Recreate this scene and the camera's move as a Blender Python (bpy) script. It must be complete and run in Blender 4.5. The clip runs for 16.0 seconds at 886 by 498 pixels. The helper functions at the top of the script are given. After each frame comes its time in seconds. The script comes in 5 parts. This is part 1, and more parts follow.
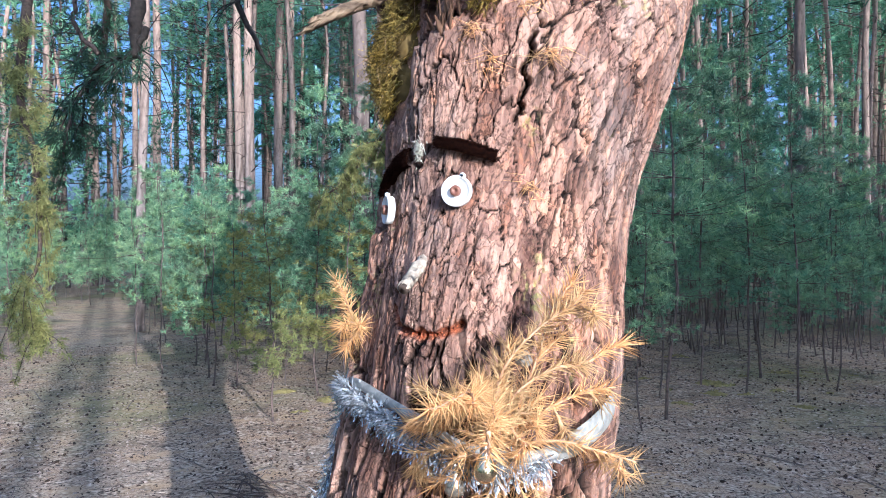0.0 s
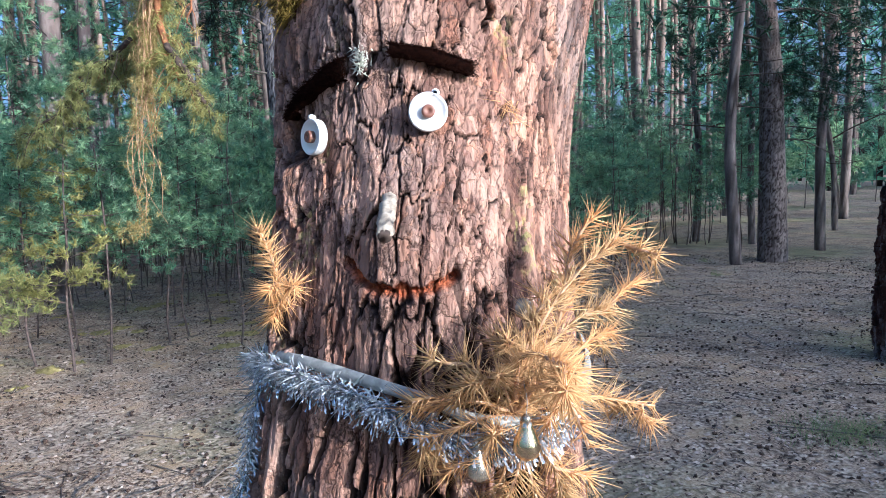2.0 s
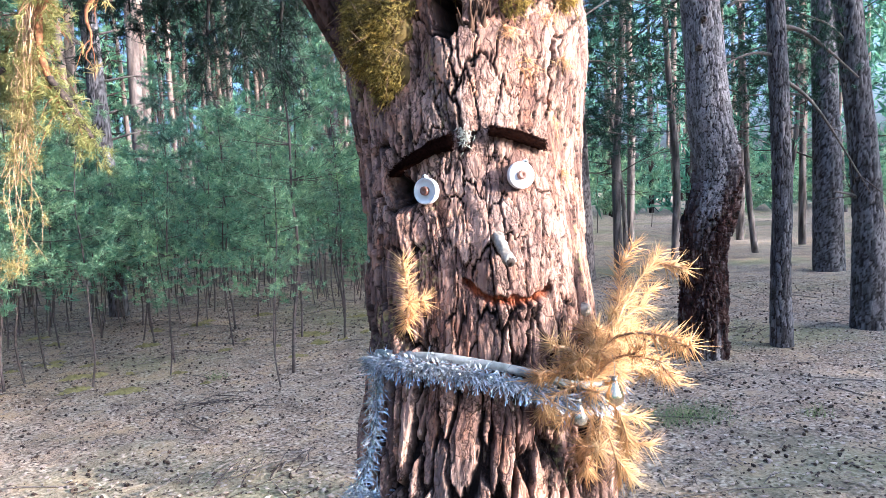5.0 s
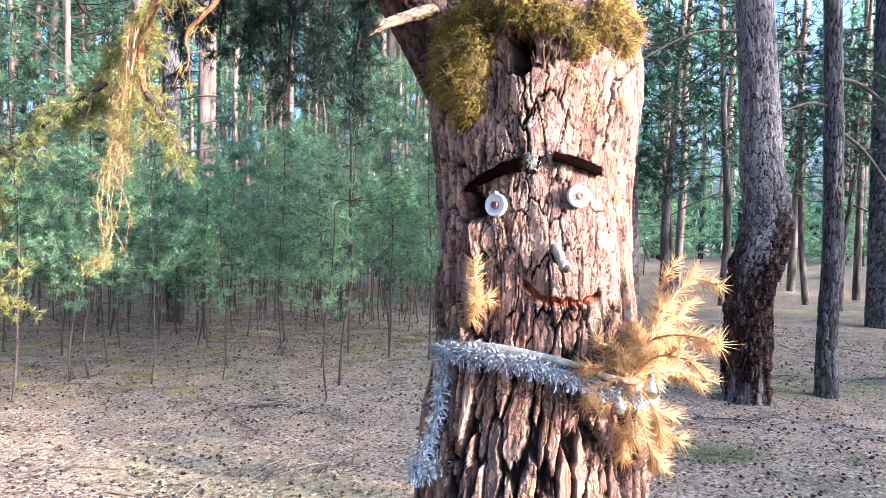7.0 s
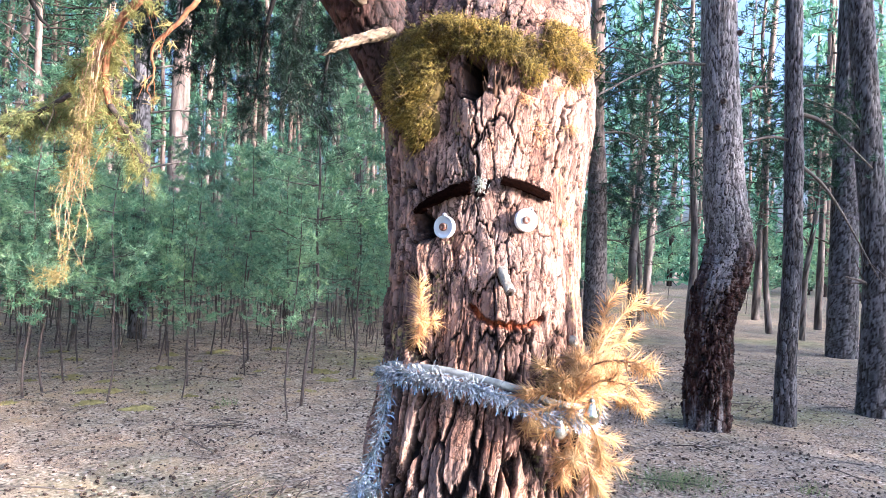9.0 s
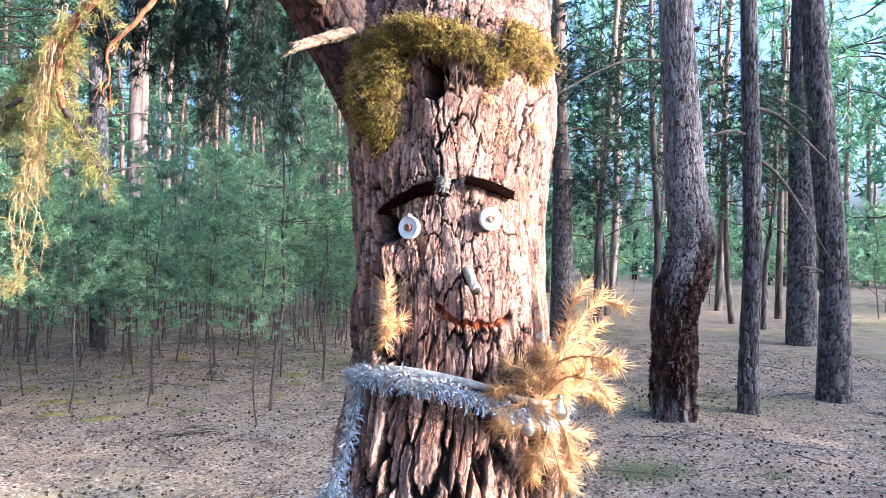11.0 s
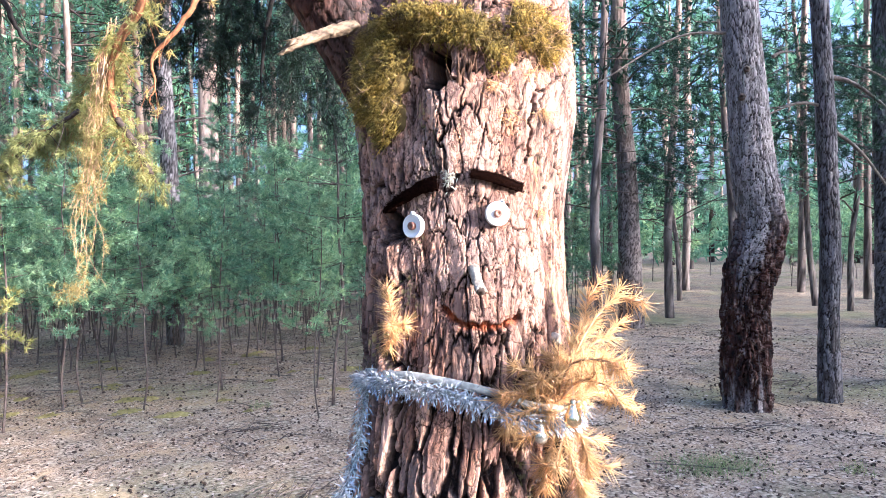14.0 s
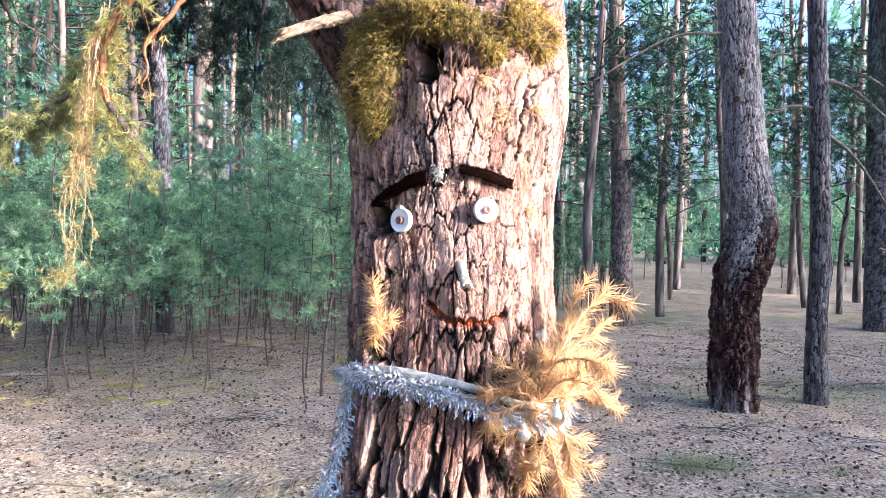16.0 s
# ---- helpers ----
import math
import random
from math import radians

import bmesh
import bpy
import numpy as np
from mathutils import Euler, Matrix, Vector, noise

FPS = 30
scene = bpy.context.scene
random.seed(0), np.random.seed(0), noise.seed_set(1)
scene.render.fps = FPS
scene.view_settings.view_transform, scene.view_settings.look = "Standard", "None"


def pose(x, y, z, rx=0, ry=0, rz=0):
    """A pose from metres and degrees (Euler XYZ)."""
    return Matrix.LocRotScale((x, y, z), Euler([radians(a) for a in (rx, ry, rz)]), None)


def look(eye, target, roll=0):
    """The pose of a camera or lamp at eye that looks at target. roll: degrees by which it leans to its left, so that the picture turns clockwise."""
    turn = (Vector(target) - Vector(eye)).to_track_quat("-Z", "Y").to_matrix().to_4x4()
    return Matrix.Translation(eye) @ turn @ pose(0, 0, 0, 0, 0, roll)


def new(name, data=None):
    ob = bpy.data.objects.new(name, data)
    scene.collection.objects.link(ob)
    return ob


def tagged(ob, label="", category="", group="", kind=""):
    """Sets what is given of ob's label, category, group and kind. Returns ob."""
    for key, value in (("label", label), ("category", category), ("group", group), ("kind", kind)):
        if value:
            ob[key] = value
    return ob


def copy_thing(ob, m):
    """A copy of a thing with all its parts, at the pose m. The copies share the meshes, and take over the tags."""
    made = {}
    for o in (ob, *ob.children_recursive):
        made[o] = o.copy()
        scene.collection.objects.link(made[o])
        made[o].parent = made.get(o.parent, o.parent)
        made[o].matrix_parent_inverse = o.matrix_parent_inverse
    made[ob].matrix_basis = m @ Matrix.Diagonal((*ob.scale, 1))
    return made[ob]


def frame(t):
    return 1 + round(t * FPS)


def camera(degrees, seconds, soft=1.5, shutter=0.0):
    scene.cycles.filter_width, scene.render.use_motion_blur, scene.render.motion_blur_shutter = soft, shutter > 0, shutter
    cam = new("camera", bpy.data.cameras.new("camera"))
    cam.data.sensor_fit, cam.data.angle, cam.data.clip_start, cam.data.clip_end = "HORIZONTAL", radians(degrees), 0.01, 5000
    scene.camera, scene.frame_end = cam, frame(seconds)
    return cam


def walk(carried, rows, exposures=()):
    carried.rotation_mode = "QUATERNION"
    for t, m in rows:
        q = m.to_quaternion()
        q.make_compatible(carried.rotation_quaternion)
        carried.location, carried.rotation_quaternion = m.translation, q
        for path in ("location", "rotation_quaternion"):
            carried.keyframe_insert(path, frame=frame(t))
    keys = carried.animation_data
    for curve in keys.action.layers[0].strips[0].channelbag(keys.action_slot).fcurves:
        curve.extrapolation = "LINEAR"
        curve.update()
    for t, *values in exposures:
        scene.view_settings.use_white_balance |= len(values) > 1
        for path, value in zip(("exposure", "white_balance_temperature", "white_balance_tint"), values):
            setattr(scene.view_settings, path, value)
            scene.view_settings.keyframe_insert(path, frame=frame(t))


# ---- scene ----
cam = camera(65.5, 16.0, 0.4)
PATH = [
    (0, (-0.077, 0.278, 1.584), (-0.108, 2.278, 1.58), -0.4),
    (0.5, (-0.098, 0.315, 1.582), (0.02, 2.311, 1.516), -2.4),
    (1, (-0.21, 0.389, 1.586), (0.241, 2.336, 1.533), -3.7),
    (1.5, (-0.353, 0.472, 1.598), (0.302, 2.354, 1.431), -2.3),
    (2, (-0.435, 0.564, 1.592), (0.325, 2.402, 1.381), -2.1),
    (2.5, (-0.527, 0.675, 1.607), (0.411, 2.433, 1.445), -3.6),
    (3, (-0.607, 0.715, 1.611), (0.422, 2.42, 1.43), -2.3),
    (3.5, (-0.76, 0.705, 1.615), (0.453, 2.28, 1.388), -2.6),
    (4, (-0.88, 0.649, 1.631), (0.354, 2.214, 1.469), -0.9),
    (4.2, (-0.916, 0.61, 1.655), (0.303, 2.185, 1.47), -2.1),
    (6.3, (-1.259, 0.366, 1.613), (0.002, 1.917, 1.542), -2.4),
    (6.5, (-1.269, 0.354, 1.61), (-0.058, 1.943, 1.522), -2.0),
    (7, (-1.251, 0.33, 1.596), (-0.113, 1.974, 1.54), 1.3),
    (7.5, (-1.221, 0.296, 1.596), (-0.12, 1.964, 1.551), 2.0),
    (8, (-1.204, 0.286, 1.596), (-0.035, 1.909, 1.596), 1.9),
    (8.5, (-1.204, 0.284, 1.599), (-0.011, 1.889, 1.622), 2.8),
    (9, (-1.202, 0.293, 1.597), (-0.002, 1.894, 1.607), 2.7),
    (9.2, (-1.214, 0.293, 1.6), (-0.004, 1.885, 1.593), 2.5),
    (11.3, (-1.186, 0.291, 1.601), (0.091, 1.83, 1.615), 1.4),
    (11.5, (-1.155, 0.288, 1.607), (0.076, 1.864, 1.657), 2.8),
    (12, (-1.073, 0.278, 1.625), (0.046, 1.935, 1.681), 3.8),
    (12.5, (-1.039, 0.269, 1.621), (0.081, 1.926, 1.652), 3.2),
    (13, (-1.031, 0.267, 1.622), (0.059, 1.944, 1.585), 0.8),
    (13.5, (-1.03, 0.267, 1.623), (0.084, 1.928, 1.606), -0.5),
    (14, (-1.028, 0.265, 1.622), (0.081, 1.929, 1.6), -0.7),
    (14.5, (-1.025, 0.268, 1.622), (0.076, 1.937, 1.6), -0.7),
    (15, (-1.026, 0.265, 1.623), (0.089, 1.925, 1.612), 0.2),
    (15.5, (-1.022, 0.262, 1.626), (0.102, 1.916, 1.587), 0.7),
    (16, (-1.013, 0.265, 1.626), (0.113, 1.918, 1.585), 0.7),
]
EXPOSURES = [(0.0, 1.48, 4180, 8), (2.0, 1.50, 4180, 7), (3.5, 2.0, 4100, 6), (4.2, 2.17, 4200, 7), (6.3, 2.65, 4600, 13), (9.2, 2.60, 4540, 13), (12.0, 2.58, 4520, 13), (16.0, 2.57, 4520, 13)]
walk(cam, [(t, look(eye, target, roll)) for t, eye, target, roll in PATH], EXPOSURES)

# ---------------------------------------------------------------- light
SUN_HEADING, SUN_HEIGHT = 26.5, 15.0          # degrees: light runs to the left of +y, sun above the horizon
world = bpy.data.worlds.new("sky")
scene.world = world
world.use_nodes = True
wn = world.node_tree.nodes
sky = wn.new("ShaderNodeTexSky")
sky.sky_type, sky.sun_disc = "NISHITA", False
sky.sun_elevation, sky.sun_rotation = radians(SUN_HEIGHT), radians(180 - SUN_HEADING)
sky.air_density, sky.dust_density, sky.ozone_density = 0.65, 8.5, 0.2
world.node_tree.links.new(sky.outputs[0], wn["Background"].inputs[0])
wn["Background"].inputs[1].default_value = 0.15
sun = new("sun", bpy.data.lights.new("sun", "SUN"))
sun.data.energy, sun.data.angle, sun.data.color = 4.05, radians(0.6), (1.0, 0.72, 0.45)
_h, _e = radians(SUN_HEADING), radians(SUN_HEIGHT)
LIGHT = Vector((-math.sin(_h) * math.cos(_e), math.cos(_h) * math.cos(_e), -math.sin(_e)))
sun.matrix_world = Matrix.Translation((20, -40, 12)) @ LIGHT.to_track_quat("-Z", "Y").to_matrix().to_4x4()

# ---------------------------------------------------------------- materials


def material(name, rough=0.8, metal=0.0, spec=0.3):
    m = bpy.data.materials.new(name)
    m.use_nodes = True
    b = m.node_tree.nodes["Principled BSDF"]
    b.inputs["Roughness"].default_value, b.inputs["Metallic"].default_value = rough, metal
    b.inputs["Specular IOR Level"].default_value = spec
    return m, m.node_tree.nodes, m.node_tree.links, b


def noise_node(n, l, scale, stretch=None, detail=5.0, space="Object"):
    tc = n.new("ShaderNodeTexCoord")
    t = n.new("ShaderNodeTexNoise")
    t.inputs["Scale"].default_value, t.inputs["Detail"].default_value = scale, detail
    mp = n.new("ShaderNodeMapping")
    mp.inputs["Scale"].default_value = stretch or (1, 1, 1)
    l.new(tc.outputs[space], mp.inputs[0])
    l.new(mp.outputs[0], t.inputs["Vector"])
    return t.outputs["Fac"]


def ramp(n, l, fac, stops):
    r = n.new("ShaderNodeValToRGB")
    e = r.color_ramp.elements
    while len(e) < len(stops):
        e.new(0.5)
    for el, (pos, col) in zip(e, stops):
        el.position, el.color = pos, (*col, 1)
    l.new(fac, r.inputs[0])
    return r.outputs[0]


def blend(n, l, fac, a, b, mode="MIX"):
    x = n.new("ShaderNodeMix")
    x.data_type, x.blend_type = "RGBA", mode
    for k, v in ((0, fac), (6, a), (7, b)):
        if isinstance(v, (int, float)):
            x.inputs[k].default_value = v
        elif isinstance(v, tuple):
            x.inputs[k].default_value = (*v, 1)
        else:
            l.new(v, x.inputs[k])
    return x.outputs[2]


def attr(n, name):
    a = n.new("ShaderNodeAttribute")
    a.attribute_name = name
    return a.outputs["Fac"]


def bump(n, l, b, fac, strength=0.5, distance=0.005):
    u = n.new("ShaderNodeBump")
    u.inputs["Strength"].default_value, u.inputs["Distance"].default_value = strength, distance
    l.new(fac, u.inputs["Height"])
    l.new(u.outputs[0], b.inputs["Normal"])


def simple(name, c1, c2, scale=20.0, rough=0.8, metal=0.0, spec=0.3, rnd=0.0, stretch=None, bmp=0.3, dist=0.004):
    m, n, l, b = material(name, rough, metal, spec)
    f = noise_node(n, l, scale, stretch)
    col = ramp(n, l, f, [(0.3, c1), (0.7, c2)])
    if rnd:
        g = n.new("ShaderNodeNewGeometry")
        d = ramp(n, l, g.outputs["Random Per Island"], [(0.0, (1 - rnd,) * 3), (1.0, (1 + rnd * 0.3,) * 3)])
        col = blend(n, l, 1.0, col, d, "MULTIPLY")
    l.new(col, b.inputs["Base Color"])
    if bmp:
        bump(n, l, b, f, bmp, dist)
    return m


def bark_material(name, plate_a, plate_b, furrow, orange=None, orange_from=0.0, orange_to=1.0, scale=1.0, flake_colour=None):
    """Scaly pine bark: plates and furrows from the relief, dark furrow bark with its shade in the colour, grain and
    lichen on top; the upper stem may turn to thin orange bark.
    """
    m, n, l, b = material(name, 0.85, 0, 0.2)
    grain = noise_node(n, l, 38 * scale, (1, 1, 0.35), 7)
    big = noise_node(n, l, 5 * scale, (1, 1, 0.6), 4)
    flake = noise_node(n, l, 120 * scale, (1, 1, 0.6), 4)
    plate = ramp(n, l, attr(n, "tone"), [(0.0, tuple(0.6 * c for c in plate_a)), (0.3, plate_a), (0.6, plate_b), (1.0, tuple(c + 0.03 for c in plate_b))])
    plate = blend(n, l, ramp(n, l, big, [(0.42, (0, 0, 0)), (0.7, (0.5, 0.5, 0.5))]), plate, (0.7 * plate_a[0] + 0.18 * plate_b[0],) * 3)
    plate = blend(n, l, ramp(n, l, grain, [(0.3, (0.55, 0.55, 0.55)), (0.5, (0, 0, 0))]), plate, tuple(0.55 * x + 0.25 * y for x, y in zip(plate_a, furrow)))
    plate = blend(n, l, ramp(n, l, flake, [(0.56, (0, 0, 0)), (0.68, (0.35, 0.35, 0.35))]), plate, flake_colour or tuple(min(1, c * 1.25) for c in plate_b))
    # The relief mask darkens recesses: furrow bark and the shade in it together.
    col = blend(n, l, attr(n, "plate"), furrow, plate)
    if orange:
        tc = n.new("ShaderNodeTexCoord")
        sep = n.new("ShaderNodeSeparateXYZ")
        l.new(tc.outputs["Object"], sep.inputs[0])
        add = n.new("ShaderNodeMath")
        add.operation = "MULTIPLY_ADD"
        l.new(big, add.inputs[0])
        add.inputs[1].default_value = 3.0
        l.new(sep.outputs[2], add.inputs[2])
        mr = n.new("ShaderNodeMapRange")
        mr.inputs[1].default_value, mr.inputs[2].default_value = orange_from + 1.5, orange_to + 1.5
        l.new(add.outputs[0], mr.inputs[0])
        oc = ramp(n, l, grain, [(0.3, tuple(c * 0.6 for c in orange)), (0.65, orange)])
        col = blend(n, l, mr.outputs[0], col, oc)
    l.new(col, b.inputs["Base Color"])
    fine = noise_node(n, l, 160 * scale, (1, 1, 0.25), 5)
    both = n.new("ShaderNodeMath")
    both.operation = "ADD"
    l.new(grain, both.inputs[0])
    l.new(fine, both.inputs[1])
    bump(n, l, b, both.outputs[0], 0.9, 0.006)
    return m


def trunk_material():
    """The decorated tree's bark, with the carved groove's fresh wood; its near-black furrow colour also shades the
    hollow.
    """
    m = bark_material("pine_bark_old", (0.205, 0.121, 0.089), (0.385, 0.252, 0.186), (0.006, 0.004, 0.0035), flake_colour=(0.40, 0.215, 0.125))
    n, l = m.node_tree.nodes, m.node_tree.links
    b = n["Principled BSDF"]
    old = b.inputs["Base Color"].links[0].from_socket
    f = noise_node(n, l, 60, None, 4)
    cut = ramp(n, l, f, [(0.3, (0.14, 0.036, 0.015)), (0.7, (0.52, 0.17, 0.06))])
    c = blend(n, l, attr(n, "cut"), old, cut)
    lich = noise_node(n, l, 9, (1, 1, 0.5), 6)
    lf = noise_node(n, l, 70, None, 3)
    mul = n.new("ShaderNodeMath")
    mul.operation = "MULTIPLY"
    l.new(ramp(n, l, lich, [(0.60, (0, 0, 0)), (0.70, (1, 1, 1))]), mul.inputs[0])
    l.new(ramp(n, l, lf, [(0.5, (0, 0, 0)), (0.6, (1, 1, 1))]), mul.inputs[1])
    c = blend(n, l, mul.outputs[0], c, (0.36, 0.33, 0.13))
    # thin flakes, each with its own tone, and hair cracks between them
    tc, mp = n.new("ShaderNodeTexCoord"), n.new("ShaderNodeMapping")
    mp.inputs["Scale"].default_value = (1, 1, 0.38)
    l.new(tc.outputs["Object"], mp.inputs[0])
    wob = n.new("ShaderNodeTexNoise")
    wob.inputs["Scale"].default_value, wob.inputs["Detail"].default_value = 45, 5
    l.new(tc.outputs["Object"], wob.inputs["Vector"])
    warp = n.new("ShaderNodeVectorMath")
    warp.operation = "MULTIPLY_ADD"
    l.new(wob.outputs["Color"], warp.inputs[0])
    warp.inputs[1].default_value = (0.035, 0.035, 0.035)
    l.new(mp.outputs[0], warp.inputs[2])
    rims = []
    for scale, wide in ((27, 0.055), (75, 0.05)):
        v, e = n.new("ShaderNodeTexVoronoi"), n.new("ShaderNodeTexVoronoi")
        e.feature = "DISTANCE_TO_EDGE"
        for x in (v, e):
            x.inputs["Scale"].default_value = scale
            l.new(warp.outputs[0], x.inputs["Vector"])
        sep = n.new("ShaderNodeSeparateColor")
        l.new(v.outputs["Color"], sep.inputs[0])
        c = blend(n, l, 1.0, c, ramp(n, l, sep.outputs[0], [(0.0, (0.72, 0.66, 0.65)), (0.4, (1.0, 0.98, 0.97)), (0.8, (1.1, 1.04, 1.0)), (1.0, (1.25, 1.06, 0.9))]), "MULTIPLY")
        rim = ramp(n, l, e.outputs["Distance"], [(0.0, (0, 0, 0)), (wide, (1, 1, 1))])
        gate = ramp(n, l, noise_node(n, l, 13, (1, 1, 0.5), 3), [(0.40, (0.8, 0.8, 0.8)), (0.56, (0.0, 0.0, 0.0))])
        c = blend(n, l, gate, c, blend(n, l, rim, (0.035, 0.018, 0.013), c))
        rims.append((rim, sep.outputs[0]))
    l.new(c, b.inputs["Base Color"])
    u = b.inputs["Normal"].links[0].from_node
    total = u.inputs["Height"].links[0].from_socket
    for (rim, tone), weight in zip(rims, (0.8, 0.3)):
        for sock, w in ((rim, 0.5 * weight), (tone, weight)):
            add = n.new("ShaderNodeMath")
            add.operation = "MULTIPLY_ADD"
            l.new(sock, add.inputs[0])
            add.inputs[1].default_value = w
            l.new(total, add.inputs[2])
            total = add.outputs[0]
    l.new(total, u.inputs["Height"])
    return m


def scar_old_wood(m):
    """Old resin-blackened wound in the lower bark, with ragged strips of bark left on it."""
    n, l = m.node_tree.nodes, m.node_tree.links
    b = n["Principled BSDF"]
    old = b.inputs["Base Color"].links[0].from_socket
    f = noise_node(n, l, 7, (1, 1, 0.35), 7)
    g = noise_node(n, l, 26, (1, 1, 0.3), 8)
    dark = ramp(n, l, g, [(0.35, (0.007, 0.005, 0.005)), (0.52, (0.045, 0.018, 0.013)), (0.62, (0.10, 0.07, 0.06)), (0.75, (0.25, 0.20, 0.18))])
    mul = n.new("ShaderNodeMath")
    mul.operation = "MULTIPLY"
    l.new(ramp(n, l, f, [(0.26, (0, 0, 0)), (0.36, (1, 1, 1))]), mul.inputs[0])
    l.new(attr(n, "scar"), mul.inputs[1])
    l.new(blend(n, l, mul.outputs[0], old, dark), b.inputs["Base Color"])


def ground_material():
    m, n, l, b = material("needle_litter", 0.95, 0, 0.1)
    fine = noise_node(n, l, 34, None, 10)
    mid = noise_node(n, l, 7, None, 6)
    big = noise_node(n, l, 0.7, None, 4)
    straw = noise_node(n, l, 95, (1, 0.6, 1), 8)
    patchy = noise_node(n, l, 2.6, None, 7)
    c = ramp(n, l, fine, [(0.38, (0.05, 0.036, 0.027)), (0.50, (0.29, 0.222, 0.158)), (0.66, (0.60, 0.50, 0.39))])
    c2 = ramp(n, l, straw, [(0.38, (0.12, 0.08, 0.052)), (0.61, (0.46, 0.345, 0.235))])
    c = blend(n, l, ramp(n, l, mid, [(0.4, (0, 0, 0)), (0.6, (1, 1, 1))]), c, c2)
    grey = ramp(n, l, fine, [(0.3, (0.14, 0.12, 0.098)), (0.7, (0.46, 0.41, 0.345))])
    c = blend(n, l, ramp(n, l, big, [(0.45, (0, 0, 0)), (0.62, (0.35, 0.35, 0.35))]), c, grey)
    g2 = noise_node(n, l, 0.35, None, 5)
    c = blend(n, l, ramp(n, l, g2, [(0.50, (0, 0, 0)), (0.64, (0.55, 0.55, 0.55))]), c, (0.19, 0.19, 0.075))
    c = blend(n, l, ramp(n, l, patchy, [(0.36, (0.75, 0.75, 0.75)), (0.48, (0, 0, 0))]), c, blend(n, l, 0.5, c, (0.055, 0.043, 0.035)))
    c = blend(n, l, ramp(n, l, patchy, [(0.56, (0, 0, 0)), (0.66, (0.5, 0.5, 0.5))]), c, (0.40, 0.29, 0.165))
    l.new(c, b.inputs["Base Color"])
    bump(n, l, b, fine, 0.8, 0.014)
    return m


def needles_material(name, c1, c2, trans=0.25, patch=0.0):
    m, n, l, b = material(name, 0.55, 0, 0.35)
    g = n.new("ShaderNodeNewGeometry")
    oi = n.new("ShaderNodeObjectInfo")
    c = ramp(n, l, g.outputs["Random Per Island"], [(0.0, c1), (1.0, c2)])
    tint = ramp(n, l, oi.outputs["Random"], [(0.0, (0.75, 0.85, 0.85)), (1.0, (1.15, 1.1, 0.9))])
    c = blend(n, l, 1.0, c, tint, "MULTIPLY")
    if patch:
        c = blend(n, l, 1.0, c, ramp(n, l, noise_node(n, l, patch), [(0.36, (0.45, 0.40, 0.40)), (0.50, (0.92, 0.90, 0.86)), (0.66, (1.18, 1.06, 0.84))]), "MULTIPLY")
    l.new(c, b.inputs["Base Color"])
    tr = n.new("ShaderNodeBsdfTranslucent")
    l.new(c, tr.inputs[0])
    mx = n.new("ShaderNodeMixShader")
    mx.inputs[0].default_value = trans
    l.new(b.outputs[0], mx.inputs[1])
    l.new(tr.outputs[0], mx.inputs[2])
    l.new(mx.outputs[0], n["Material Output"].inputs[0])
    return m


M_TRUNK = trunk_material()
# Reddish limb bark, darkened so that the limb's shade is in the colour.
M_LIMB = bark_material("shaded_limb_bark", (0.036, 0.015, 0.011), (0.105, 0.048, 0.033), (0.010, 0.007, 0.005))
M_GROUND = ground_material()
M_BARK_GREY = bark_material("pine_bark_grey", (0.066, 0.058, 0.059), (0.172, 0.158, 0.163), (0.014, 0.011, 0.011))
M_BARK_SCAR = bark_material("pine_bark_scarred", (0.10, 0.086, 0.082), (0.27, 0.242, 0.24), (0.018, 0.013, 0.012))
scar_old_wood(M_BARK_SCAR)
M_BARK_PINE = bark_material("pine_bark_two_tone", (0.10, 0.080, 0.072), (0.19, 0.158, 0.145), (0.025, 0.018, 0.016), (0.28, 0.205, 0.165), 2.5, 6.5, 0.6)
M_BARK_YOUNG = simple("young_pine_bark", (0.042, 0.034, 0.032), (0.135, 0.100, 0.086), 30, 0.9)
M_DEADWOOD = simple("grey_deadwood", (0.065, 0.052, 0.044), (0.20, 0.165, 0.135), 60, 0.85, stretch=(1, 1, 1))
M_DARKTWIG = simple("dark_twig", (0.03, 0.022, 0.018), (0.095, 0.068, 0.054), 60, 0.9)
# Near-black bark: the shade on hanging boughs and in the nose hollow is coloured in.
M_BLACKBARK = simple("shade_black_bark", (0.006, 0.005, 0.0045), (0.022, 0.017, 0.015), 60, 0.9, bmp=0.8)
M_REDTWIG = simple("reddish_twig", (0.13, 0.055, 0.025), (0.34, 0.15, 0.06), 40, 0.85)
M_TWIG = simple("tan_twig", (0.32, 0.19, 0.10), (0.54, 0.36, 0.21), 40, 0.8)
M_GREEN = needles_material("green_needles", (0.06, 0.16, 0.10), (0.30, 0.48, 0.30), 0.5)
M_THICKET = needles_material("young_blue_green_needles", (0.10, 0.225, 0.15), (0.43, 0.61, 0.42), 0.5, 2.6)
# Dark green needles, lowered further to carry the shade on hanging boughs.
M_DARKGREEN = needles_material("shade_dark_green_needles", (0.011, 0.030, 0.020), (0.038, 0.076, 0.044))
# Darker copy of the green needles: the shade on the crown boughs is in it.
M_SHADEGREEN = needles_material("shade_black_needles", (0.005, 0.012, 0.009), (0.018, 0.038, 0.024))
# Yellow-green needles, lightened to carry low sun on boughs and trail pines.
M_YELLOWGREEN = needles_material("sunlit_yellow_green_needles", (0.16, 0.18, 0.06), (0.40, 0.36, 0.125), 0.35)
M_FADED = needles_material("fading_needles", (0.24, 0.20, 0.06), (0.50, 0.37, 0.15))
